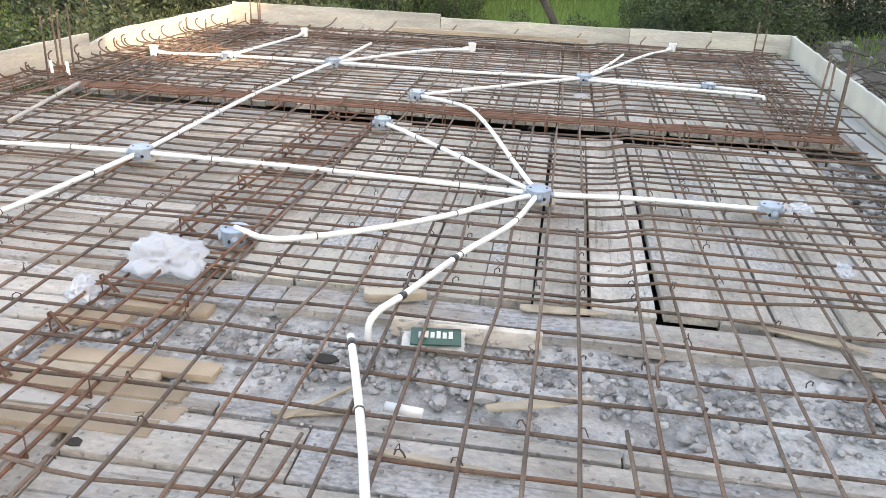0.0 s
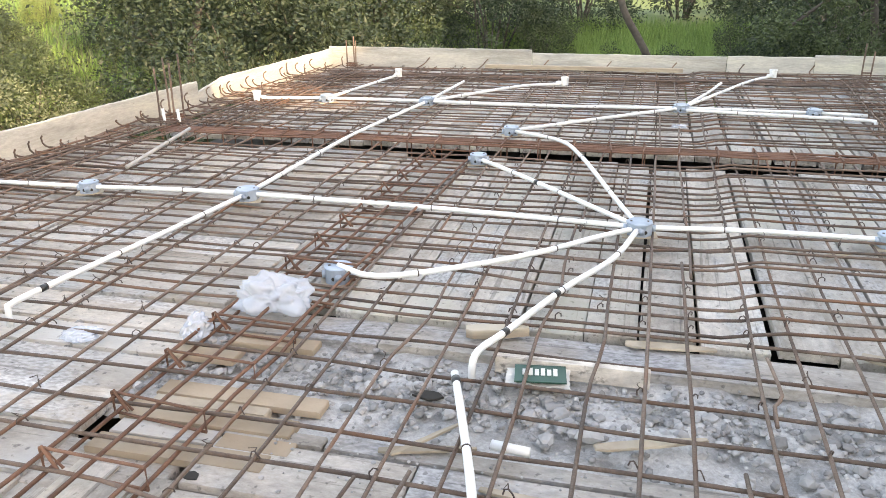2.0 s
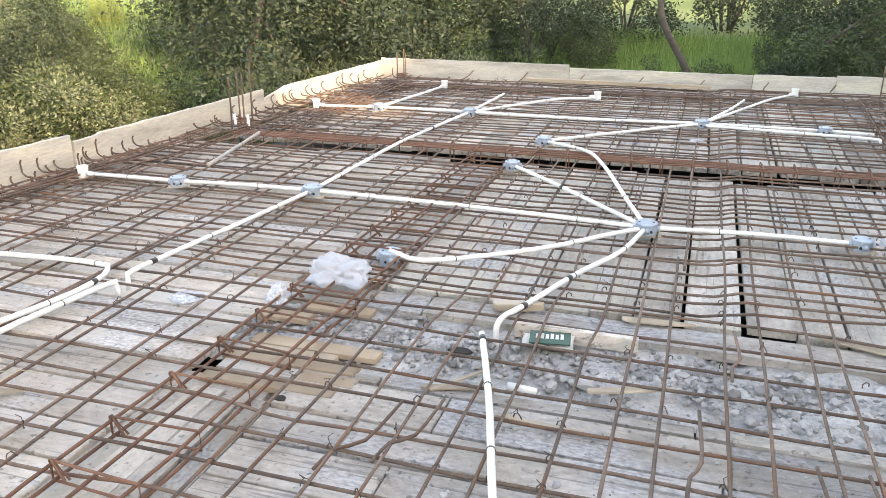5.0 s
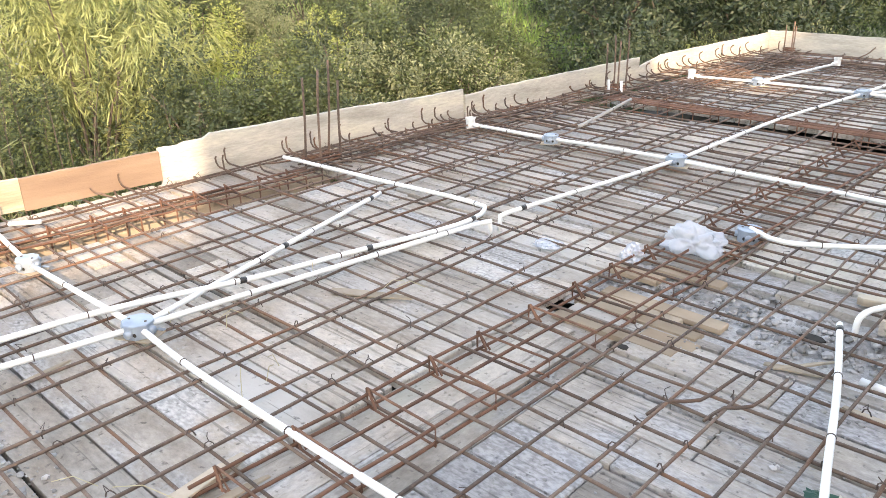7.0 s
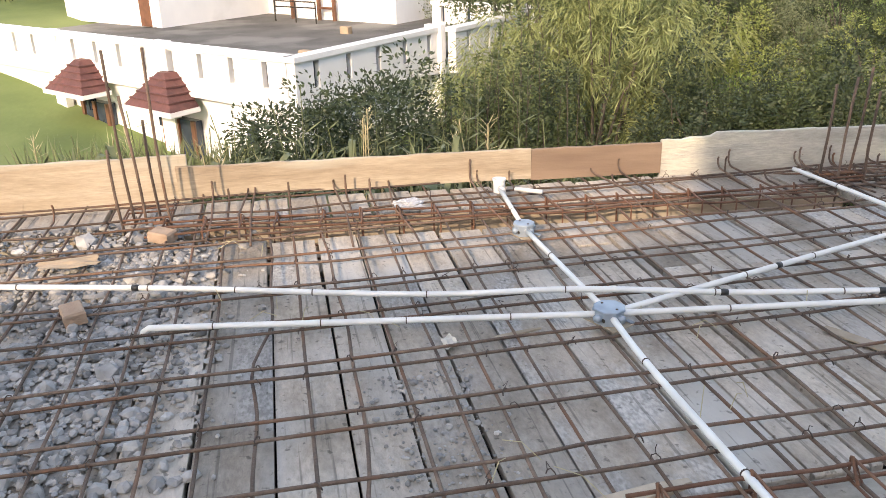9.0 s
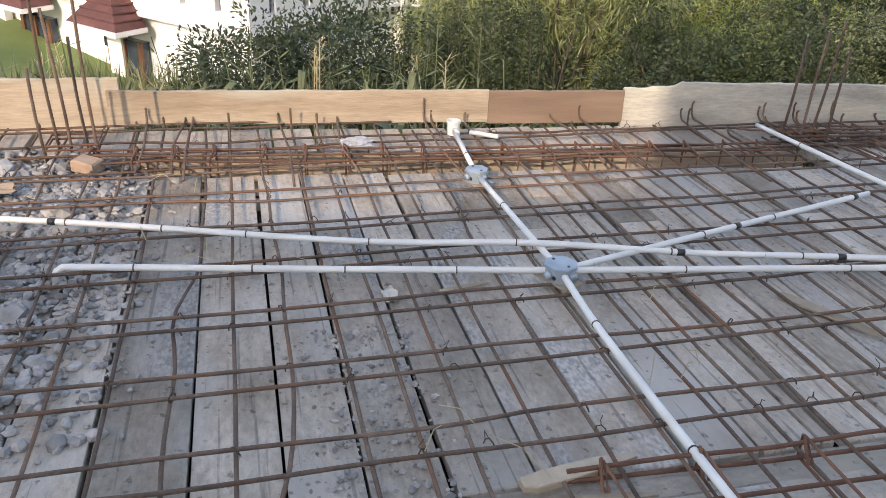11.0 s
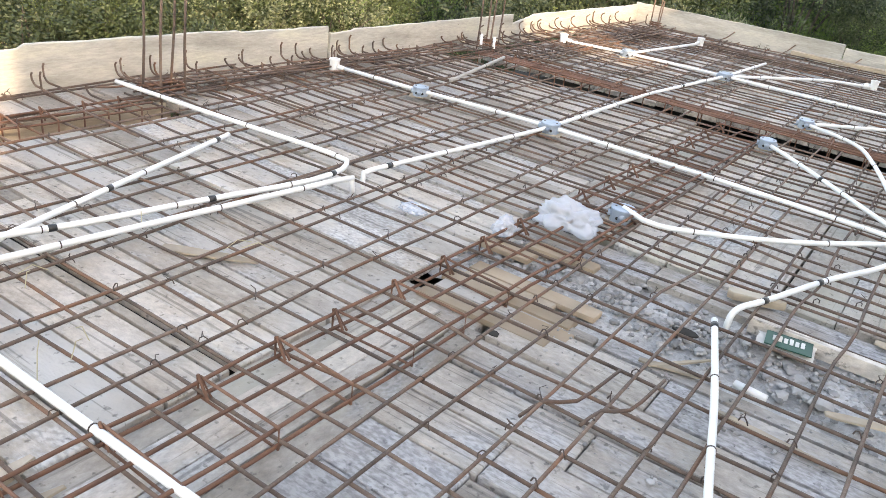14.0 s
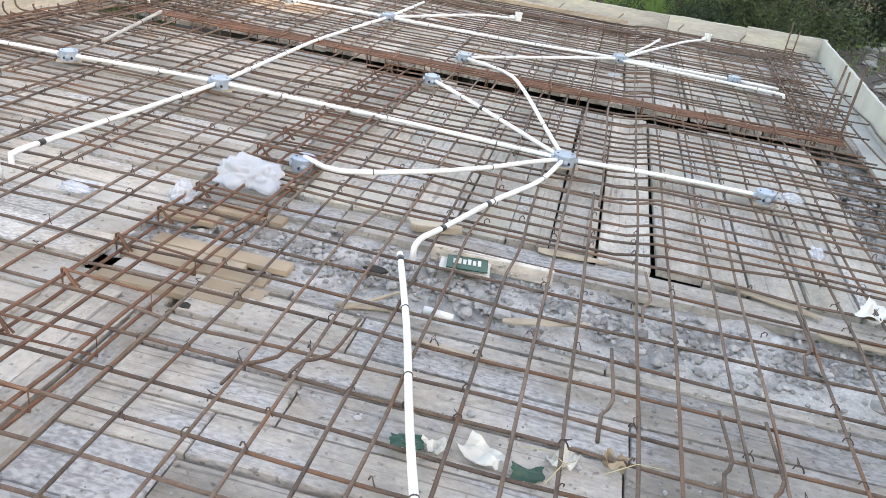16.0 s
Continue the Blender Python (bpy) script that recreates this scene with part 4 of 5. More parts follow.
for k in range(6):
    sb = Shape()
    sb.box(-0.03 + 0.012 * k, -0.022 + 0.012 * k, -0.010, 0.012 + 0.004 * (k % 2), 0.0137, 0.0155)
    part("print_bar", sb, PAPER, g, "white printing")
g = sheet("cement_bag", -0.490, 1.090, 0.012, 15, 0.085, 0.055, 5.0, GREEN, "torn dark green cement bag scrap on a plank", "cement bag", 0.012)
sheet("paper_scrap", -0.420, 1.100, 0.012, 30, 0.055, 0.05, 8.0, PAPER, "crumpled white paper scrap on a plank", curl=0.03)
sheet("paper_scrap", -0.300, 1.110, 0.012, -28, 0.12, 0.06, 2.4, PAPER, "torn white cement bag paper on a plank", curl=0.04)
sheet("paper_scrap", -0.180, 1.090, 0.012, 5, 0.08, 0.05, 6.3, GREEN, "torn dark green cement bag scrap on a plank", curl=0.012)
sheet("paper_scrap", -0.100, 1.170, 0.012, 50, 0.07, 0.06, 1.7, PAPER, "curled white paper scrap on a plank", curl=0.05)
sheet("paper_scrap", 0.030, 1.200, 0.02, 70, 0.04, 0.06, 3.9, PLY, "crumpled brown paper scrap on a plank", curl=0.05)
sheet("paper_scrap", -2.640, -0.230, 0.012, 20, 0.08, 0.05, 4.4, PAPER, "torn white paper scrap on a plank", curl=0.02)
sheet("paper_scrap", 0.950, 2.390, 0.045, 60, 0.17, 0.09, 7.1, PAPER, "white paper sheet lying on the bars", curl=0.03)
sheet("cardboard", -3.659, -1.680, 0.05, 10, 0.10, 0.24, 9.9, PLY, "torn brown cardboard on the bars", "cardboard", 0.02)


def timber(x0, y0, x1, y1, w, z, label, mat=SPLINTER, thick=0.007):
    a, b = Vector((x0, y0, 0)), Vector((x1, y1, 0))
    d = (b - a).normalized()
    o = Vector((-d.y, d.x, 0)) * w / 2
    s = Shape()
    out = [a - o * 0.5, a.lerp(b, 0.1) - o, a.lerp(b, 0.6) - o * 0.9, b - o * 0.25, b + o * 0.35, a.lerp(b, 0.7) + o * 0.95, a.lerp(b, 0.2) + o, a + o * 0.7]
    s.prism([(p.x, p.y) for p in out], z, z + thick, inset=0.003)
    return thing("timber_offcut", s, mat, label, "timber offcut")


timber(0.400, 2.450, 0.770, 2.320, 0.055, 0.012, "split pale timber offcut among the bars")
timber(0.725, 2.195, 1.078, 2.176, 0.07, 0.012, "pale timber offcut among the bars")
timber(-0.350, 1.790, -0.070, 1.890, 0.035, 0.005, "thin pale timber offcut on the rubble")
timber(0.431, 3.309, 0.549, 3.375, 0.03, 0.012, "small timber chip on the planks")
timber(-0.882, 1.652, -0.638, 1.716, 0.025, 0.005, "thin split timber on the planks")
timber(-0.844, 1.640, -0.701, 1.822, 0.015, 0.006, "thin timber splinter on the planks")
timber(-0.600, 1.560, -0.250, 1.530, 0.02, 0.005, "narrow timber strip on the planks")
timber(-2.430, 1.070, -2.120, 1.230, 0.05, 0.006, "split yellowish timber offcut on the planks")
timber(-1.700, -0.100, -1.740, 0.200, 0.05, 0.012, "pale timber offcut under the beam cage", WOOD_NEW, 0.02)
timber(-1.640, -0.040, -1.620, 0.200, 0.03, 0.012, "pale timber lath under the beam cage", WOOD_NEW)
timber(-2.640, -0.070, -2.670, 0.110, 0.02, 0.006, "small timber splinter on the planks")
timber(-0.806, 2.317, -0.607, 2.366, 0.05, 0.012, "pale timber block beside the conduit elbow", WOOD_NEW, 0.03)
timber(-0.301, 2.380, -0.022, 2.395, 0.045, 0.008, "pale timber strip beside the concrete strip")
s = Shape()
s.box(-0.68, -0.22, 2.16, 2.187, -0.02, 0.035, inset=0.003)
thing("upright_lath", s, WOOD_X, "grey plank on edge beside the concrete strip", "plank")
for x, y, t in ((-3.15, -1.56, 20), (-3.95, -1.33, 60)):
    s = Shape()
    s.box(-0.055, 0.055, -0.04, 0.04, 0, 0.05, inset=0.008)
    ob = thing("brick_fragment", s, material("fired_brick", [(0.30, 0.20, 0.14), (0.42, 0.30, 0.22)], 0.9, 12, bump=0.5), "broken red-brown brick on the gravel", "brick")
    ob.location, ob.rotation_euler = (x, y, 0.02), (0.05, 0.08, radians(t))
# flat dark patches whose colour stands in for the shade inside ragged holes
s = Shape()
for cx, cy, r in ((-0.83, 1.95, 0.045), (-1.30, 1.455, 0.03)):
    out = [(cx + r * (0.7 + 0.5 * rng.random()) * math.cos(a), cy + 0.55 * r * (0.7 + 0.5 * rng.random()) * math.sin(a)) for a in [2 * math.pi * k / 9 for k in range(9)]]
    s.prism(out, -0.004, 0.0025)
thing("broken_gap", s, DARK, "ragged dark patches painted as the shade of holes between broken planks", "hole", kind="structure")
s = Shape()
for x, y in ((-0.1, 1.0), (-2.3, 1.1), (-2.9, -0.5), (-2.0, 0.5), (-2.6, 0.6), (-3.6, -0.9), (-1.9, -0.1), (-3.0, -1.0)):
    for _ in range(3):
        a = rng.uniform(0, 6.3)
        p = Vector((x + rng.gauss(0, 0.1), y + rng.gauss(0, 0.1), 0.05))
        d = Vector((math.cos(a), math.sin(a), 0)) * rng.uniform(0.08, 0.2)
        s.tube([p, p + d * 0.5 + Vector((0, 0, 0.025)), p + d], 0.0015, 4)
thing("straw", s, STRAW, "dry straw stalks scattered on the bars", "straw", kind="stuff")
for x, y, dx, dy in ((0.30, 1.15, 0.01, 0.35), (0.42, 1.1, 0.02, 0.4), (-0.02, 1.25, 0.02, 0.45), (-1.0, 1.1, 0.12, 0.38), (-0.86, 1.18, 0.1, 0.35), (0.1, 1.95, 0.01, 0.35), (0.62, 1.85, 0.03, 0.4)):
    pts = curve_points([(x, y, 0.035), (x + dx * 0.2, y + dy * 0.25, 0.045), (x + dx * 0.6 + 0.02, y + dy * 0.4, 0.05), (x + dx, y + dy, 0.052)], 0.06)
    bar(pts)

# ---- neighbouring white house ----
U1, U2, K0, ZT = Vector((-0.775, -0.632, 0)), Vector((-0.745, 0.667, 0)), Vector((-12.18, -0.48, 0)), -0.29
house = base_at("white_house", -12.0, -0.47, 0.0, "white rendered house with a flat roof and slit parapets", "house")
house.location = (0, 0, 0)


def hp(a, b, z):
    p = K0 + U1 * a + U2 * b
    return Vector((p.x, p.y, z))


def block(a0, a1, b0, b1, z0, z1, inset=0.0):
    return Shape().prism([tuple(hp(a, b, 0).xy) for a, b in ((a0, b0), (a0, b1), (a1, b1), (a1, b0))], z0, z1, inset=inset)


part("wall", block(0.18, 13, 0.18, 11, -4, -0.95), WHITE_WALL, house)
part("roof_slab", block(0.22, 12.9, 0.22, 10.9, -0.95, -0.85), ROOF_GREY, house, "grey stained roof screed")


def parapet(along, fixed, lo, hi, inner):
    """A parapet with slit openings, built of piers, a base and a coping."""
    rows = []
    w = lo
    step = 0.82
    slits = []
    while w + step < hi:
        slits.append(w + step * 0.6)
        w += step
    f0, f1 = (fixed, fixed + 0.18) if inner > 0 else (fixed - 0.18, fixed)

    def piece(a, b, z0, z1, name):
        sh = block(a, b, f0, f1, z0, z1) if along == 1 else block(f0, f1, a, b, z0, z1)
        part(name, sh, WHITE_WALL, house)

    piece(lo, hi, -1.05, -0.80, "parapet_base")
    piece(lo, hi, -0.40, ZT - 0.08, "parapet_top")
    edges = [lo] + [q for c in slits for q in (c - 0.065, c + 0.065)] + [hi]
    for a, b in zip(edges[::2], edges[1::2]):
        piece(a, b, -0.80, -0.40, "pier")
    # dark sheets added in the open slits in place of the shade there
    for c in slits:
        sh = block(c - 0.07, c + 0.07, f0 + 0.1, f0 + 0.12, -0.8, -0.4) if along == 1 else block(f0 + 0.1, f0 + 0.12, c - 0.07, c + 0.07, -0.8, -0.4)
        part("slit_pane", sh, GLASS_AND_SLIT_SHADE, house, "dark sheet added as the shade in an open slit")
    c0, c1 = (f0 - 0.04, f1 + 0.04)
    sh = block(lo - 0.04, hi + 0.04, c0, c1, ZT - 0.08, ZT) if along == 1 else block(c0, c1, lo - 0.04, hi + 0.04, ZT - 0.08, ZT)
    part("coping", sh, WHITE_WALL, house)
    sh = block(lo, hi, f0 - 0.03, f1, -1.12, -1.05) if along == 1 else block(f0 - 0.03, f1, lo, hi, -1.12, -1.05)
    part("string_course", sh, WHITE_WALL, house)


parapet(1, 0.0, 0.2, 12.9, 1)
parapet(2, 0.0, 0.0, 4.2, 1)
parapet(2, -0.35, 4.2, 7.5, 1)
parapet(1, 9.0, 7.4, 12.9, -1)
parapet(1, 9.0, 0.0, 3.3, -1)
for a, b in ((3.4, 0.08), (0.1, 4.2), (7.2, 0.08)):
    part("pilaster", block(a - 0.2, a + 0.2, b - 0.14, b + 0.02, -4, ZT + 0.04), WHITE_WALL, house)
# window canopies of red tile
for a, w in ((3.2, 0.70), (6.0, 0.72)):
    z0, z1, d = -1.27, -0.74, 0.62
    corners = [hp(a - w, -0.0, z0), hp(a - w, -d, z0), hp(a + w, -d, z0), hp(a + w, 0, z0), hp(a - 0.18, 0, z1), hp(a + 0.18, 0, z1), hp(a - 0.1, -0.22, z1), hp(a + 0.1, -0.22, z1)]
    sh = Shape()
    sh.v = corners
    sh.f = [(0, 1, 6, 4), (1, 2, 7, 6), (2, 3, 5, 7), (4, 6, 7, 5), (0, 3, 2, 1), (0, 4, 5, 3)]
    can = part("canopy", sh, TILE, house, "dark red tiled window canopy")
    for k in range(1, 5):
        t = k / 5
        q = [corners[0].lerp(corners[4], t), corners[1].lerp(corners[6], t), corners[2].lerp(corners[7], t), corners[3].lerp(corners[5], t)]
        part("tile_course", Shape().tube([p + Vector((0, 0, 0.012)) for p in q], 0.022, 5), TILE, can)
    part("fascia", block(a - w - 0.02, a + w + 0.02, -d - 0.03, 0.0, z0 - 0.08, z0 - 0.005), WHITE_WALL, can)
    win = part("window", block(a - w * 0.7, a + w * 0.7, 0.02, 0.165, -2.5, -1.56), GLASS_AND_SLIT_SHADE, house, "dark window pane under the canopy")
    for q in (-0.7, -0.05, 0.55):
        part("frame", block(a + w * q, a + w * q + 0.1, -0.02, 0.03, -2.5, -1.56), BROWN, win, "brown wooden frame")
    part("sill", block(a - w * 0.75, a + w * 0.75, -0.08, 0.02, -2.56, -2.5), WHITE_WALL, win)
for a in (1.2, 3.7, 6.2):
    part("window", block(a, a + 0.08, -0.006, 0.17, -1.75, -1.5), GLASS_AND_SLIT_SHADE, house)
# roof rooms
A1, A2 = 9.8, 4.1
part("stair_room", block(A1, A1 + 5, 4.6, 9.0, -0.85, 2.2), WHITE_WALL, house)
d = part("door", block(A1 + 0.3, A1 + 0.85, 4.52, 4.62, -0.83, 1.15), BROWN, house, "brown wooden roof door")
part("frame", block(A1 + 0.22, A1 + 0.30, 4.50, 4.64, -0.83, 1.2), WHITE_WALL, d)
part("stair_room", block(A2, A2 + 4.1, 8.2, 11.0, -0.85, 1.9), WHITE_WALL, house)
part("ledge", block(A2 - 0.2, A2 + 4.3, 7.9, 11.2, 0.95, 1.1), TILE, house, "red tiled eaves")
frame_ob = base_at("wooden_ladder", 0, 0, 0, "brown wooden ladder frame standing on the roof", "ladder")
for a in (A2 + 2.1, A2 + 2.7, A2 + 3.8):
    part("post", block(a, a + 0.09, 8.0, 8.09, -0.85, 0.9), BROWN, frame_ob)
for z in (-0.55, 0.1, 0.6):
    part("rung", block(A2 + 2.19, A2 + 2.7, 8.01, 8.08, z, z + 0.06), BROWN, frame_ob)
rack = base_at("metal_rack", 0, 0, 0, "black metal bed frame on the roof", "metal rack")
for z in (-0.45, -0.3):
    part("rail", Shape().tube([hp(A2 + 2.2, 7.3, z), hp(A2 + 3.85, 7.3, z)], 0.02, 6), DARK, rack)
for a in (A2 + 2.2, A2 + 3.0, A2 + 3.85):
    part("leg", Shape().tube([hp(a, 7.3, -0.85), hp(a, 7.3, -0.28)], 0.02, 6), DARK, rack)
for a, b in ((2.2, 2.6), (2.7, 1.8), (4.0, 6.0)):
    sh = block(a, a + 0.28, b, b + 0.16, -0.85, -0.68, inset=0.02)
    thing("roof_block", sh, PLY, "brown block lying on the grey roof", "block")


# ---- plants ----
def bush_mesh(name, mat, seed, width, height, clumps, per, leaf, droop=0.0, shell=0.75):
    r = random.Random(seed)
    s = Shape()
    for c in range(clumps):
        while True:
            p = Vector((r.uniform(-1, 1), r.uniform(-1, 1), r.uniform(0.0, 1)))
            if 0.35 < Vector((p.x, p.y, p.z * 1.0)).length < 1.0:
                break
        c0 = Vector((p.x * width * (0.75 + 0.3 * noise.noise(p * 3 + Vector((seed, 0, 0)))), p.y * width * 0.9, p.z * height))
        rad = r.uniform(0.13, 0.25) * width
        for _ in range(per):
            d = Vector((r.gauss(0, 1), r.gauss(0, 1), r.gauss(0, 0.8))).normalized()
            q = c0 + d * rad * (0.55 + 0.5 * r.random())
            q.z = max(q.z, 0.02)
            g = (d + Vector((r.gauss(0, 0.5), r.gauss(0, 0.5), r.gauss(0, 0.4) - droop * 2))).normalized()
            s.leaf(q, g, leaf * r.uniform(0.18, 0.3) * (0.5 if droop else 1), leaf * r.uniform(0.7, 1.4) * (2.2 if droop else 1), Vector((r.gauss(0, 1), r.gauss(0, 1), r.gauss(0, 1))))
    return s.mesh(name, mat)


def limbs_mesh(name, seed, width, height, trunk=0.028, n=9):
    r = random.Random(seed)
    s = Shape()
    for k in range(n):
        a = 2 * math.pi * k / n + r.uniform(-0.3, 0.3)
        e = Vector((math.cos(a) * width * r.uniform(0.2, 0.5), math.sin(a) * width * r.uniform(0.2, 0.5), height * r.uniform(0.4, 0.72)))
        m = e * 0.5 + Vector((r.gauss(0, 0.1), r.gauss(0, 0.1), 0.1 * height))
        b = Vector((r.gauss(0, 0.06), r.gauss(0, 0.06), -0.3))
        s.tube(curve_points([b, m, e], 0.3), [trunk * (1 - 0.8 * q / max(1, len(curve_points([b, m, e], 0.3)) - 1)) for q in range(len(curve_points([b, m, e], 0.3)))], 5)
    return s.mesh(name, BARK)


KINDS = {}
for name, mat, seeds, width, height, clumps, per, leaf, droop, label in (
        ("dark", LEAF_DARK, (1, 2), 1.5, 2.3, 56, 230, 0.056, 0.0, "dark green leafy bush behind the slab"),
        ("mid", LEAF_MID, (3, 4), 1.4, 2.3, 56, 230, 0.056, 0.0, "mid-green leafy bush behind the slab"),
        ("olive", LEAF_OLIVE, (5, 6), 1.6, 2.2, 56, 230, 0.052, 0.0, "pale olive-green bush on the slope"),
        ("yellow", LEAF_YELLOW, (7, 8), 1.3, 2.0, 50, 220, 0.057, 0.0, "sunlit yellow-green bush on the slope"),
        ("willow", LEAF_FEATHER, (9, 10), 1.4, 3.2, 64, 150, 0.062, 0.5, "feathery drooping pale green shrub")):
    for sd in seeds:
        ob = base_at("bush", 0, 0, -50, label, "bush", "bushes")
        for me, pn in ((bush_mesh("crown", mat, sd, width, height, clumps, per, leaf, droop), "crown"), (limbs_mesh("trunk", sd, width, height), "trunk")):
            o = new(pn, me)
            o.parent = ob
        KINDS[name, sd] = [ob, False]


def spire_mesh(name, mat, seed):
    """Slender upright shoots with small leaves all along them."""
    r = random.Random(seed)
    s = Shape()
    w = Shape()
    for _ in range(9):
        x, y, h = r.gauss(0, 0.34), r.gauss(0, 0.34), r.uniform(1.7, 3.3)
        tip = Vector((x + r.gauss(0, 0.12), y + r.gauss(0, 0.12), h))
        foot = Vector((x * 0.5, y * 0.5, 0))
        mid = foot.lerp(tip, 0.5) + Vector((r.gauss(0, 0.06), r.gauss(0, 0.06), 0))
        line = curve_points([foot, mid, tip], 0.2)
        w.tube(line, [0.014 * (1 - 0.8 * i / (len(line) - 1)) for i in range(len(line))], 5)
        for _ in range(420):
            q = r.random() ** 0.8
            p = foot.lerp(mid, q * 2) if q < 0.5 else mid.lerp(tip, q * 2 - 1)
            spread = 0.21 * (1.1 - q)
            a = r.uniform(0, 6.3)
            o = Vector((math.cos(a), math.sin(a), r.uniform(-0.2, 0.9)))
            s.leaf(p + o * spread * r.random(), o.normalized(), 0.013, r.uniform(0.035, 0.075), Vector((r.gauss(0, 1), r.gauss(0, 1), r.gauss(0, 1))))
    return s.mesh(name, mat), w.mesh("trunk", BARK)


for sd in (21, 22):
    ob = base_at("bush", 0, 0, -50, "upright slender shoots with small green leaves", "bush", "bushes")
    for me, pn in zip(spire_mesh("crown", LEAF_MID, sd), ("crown", "trunk")):
        o = new(pn, me)
        o.parent = ob
    KINDS["spire", sd] = [ob, False]


def plant(name, yaw, dist, scale, rise=0.0, flat=1.0):
    """A bush at a bearing from the deck's middle line, standing on the ground."""
    a = radians(yaw)
    x, y = -0.05 - math.sin(a) * dist, -0.4 + math.cos(a) * dist
    sd = rng.choice([k[1] for k in KINDS if k[0] == name])
    slot = KINDS[name, sd]
    m = pose(x, y, ground_height(x, y) - 0.05 + rise, 0, 0, rng.uniform(0, 360)) 
    if slot[1]:
        ob = copy_thing(slot[0], m)
    else:
        ob = slot[0]
        ob.matrix_basis = m
        slot[1] = True
    k = scale * rng.uniform(0.9, 1.1)
    ob.scale = (k, k, k * flat)
    return ob


for row in (("dark", 31.0, 11.2, 1.15), ("dark", 89.1, 9.0, 1.0), ("dark", 84.7, 9.0, 1.05), ("dark", 81.5, 9.2, 0.7), ("spire", 80.9, 9.7, 0.85), ("willow", 77.6, 11.2, 0.92), ("spire", 77.9, 9.6, 1.0), ("spire", 74.9, 9.8, 0.95), ("dark", 74.4, 11.5, 0.8), ("spire", 72.0, 10.2, 0.85), ("willow", 72.7, 13.5, 1.15), ("willow", 68.9, 13, 1.3), ("willow", 65.4, 14.5, 1.3),
            ("dark", 91.6, 8.7, 0.95), ("dark", 61.8, 11.6, 1.2), ("dark", 59.4, 12.6, 1.05), ("yellow", 57.1, 15.5, 0.85), ("mid", 55.0, 12.4, 1.1), ("dark", 52.8, 11.6, 1.05), ("olive", 50.0, 12.4, 1.15), ("mid", 47.3, 13.6, 1.2), ("dark", 50.9, 14.5, 1.15), ("olive", 43.4, 12.8, 1.1), ("mid", 41.5, 14.6, 0.95), ("mid", 45.5, 11.2, 0.75), ("dark", 44.9, 16, 1.1),
            ("dark", 36.2, 11.6, 0.5), ("dark", 31.9, 16.5, 1.45), ("dark", 33.6, 11.9, 0.85), ("dark", 30.2, 12.2, 0.95), ("dark", 27.0, 14.5, 1.5), ("mid", 24.8, 12.8, 0.95), ("dark", 22.6, 15, 1.5), ("dark", 19.9, 12.6, 0.9), ("olive", 17.1, 13.2, 1.0), ("mid", 14.4, 14.6, 1.1), ("olive", 12.5, 12.2, 0.6),
            ("dark", 4.1, 17, 0.55), ("dark", 0.2, 16.5, 0.6), ("mid", 8.4, 20, 0.8), ("dark", 11.7, 21, 1.7), ("dark", 5.7, 24.5, 1.5),
            ("mid", -4.7, 18, 0.8), ("dark", -6.8, 15, 0.85), ("dark", -9.6, 17, 1.3), ("mid", -10.7, 14.5, 0.8), ("dark", -12.8, 18.5, 1.4), ("dark", -16.1, 20, 1.4), ("mid", -19.4, 21, 1.2), ("mid", -21.6, 14.5, 0.4), ("dark", -25.9, 10.5, 0.3),
            ("yellow", 66.7, 20, 1.2), ("mid", 72.2, 22, 1.4), ("olive", 76.5, 23, 1.3), ("yellow", 61.8, 19, 1.1), ("mid", 58.6, 20, 1.1), ("olive", 55.8, 19, 0.9), ("dark", 53.7, 22, 1.2), ("yellow", 52.6, 18, 0.9), ("mid", 49.8, 20, 1.0), ("olive", 47.1, 22, 1.0), ("dark", 43.9, 24, 1.1), ("dark", 59.1, 24, 1.4), ("dark", 63.5, 22, 1.3), ("mid", 42.2, 19.5, 0.8),
            ("mid", 41.7, 24, 0.6), ("yellow", 40.0, 29, 0.7), ("mid", 46.0, 30, 1.0), ("olive", 51.5, 29, 1.0), ("mid", 56.9, 29, 1.3), ("yellow", 62.4, 28, 1.4), ("dark", 68.9, 27, 1.6),
            ("dark", 34.6, 25, 1.3), ("dark", 30.8, 22, 2.0), ("dark", 25.3, 22, 2.1), ("mid", 19.9, 22, 1.9), ("dark", 15.5, 25, 1.9), ("mid", 82.0, 27, 2.0), ("mid", 87.5, 29, 2.4), ("dark", 95.1, 32, 2.4), ("mid", 103.8, 33, 2.4),
            ("dark", -0.8, 27, 2.0), ("dark", -7.4, 25, 1.9), ("mid", 64.6, 17, 1.0), ("mid", 74.4, 17.5, 1.4), ("dark", 67.8, 10.6, 0.55), ("mid", 71.1, 9.2, 0.7), ("mid", 64.0, 9.6, 0.55), ("yellow", 70.0, 8.9, 0.42), ("dark", 92.9, 9.2, 0.7), ("mid", 98.4, 9.6, 0.6)):
    plant(*row)


def blades(name, mat, count, place, tall, label, category="grass", wide=0.012):
    s = Shape()
    for _ in range(count):
        x, y = place()
        z = ground_height(x, y)
        h = tall * rng.uniform(0.5, 1.3)
        lean = Vector((rng.gauss(0, 0.28), rng.gauss(0, 0.28), 1)).normalized()
        s.leaf((x, y, z - 0.05), lean, wide * rng.uniform(0.7, 1.5), h, Vector((rng.gauss(0, 1), rng.gauss(0, 1), 0.1)))
    return thing(name, s, mat, label, category, kind="stuff")


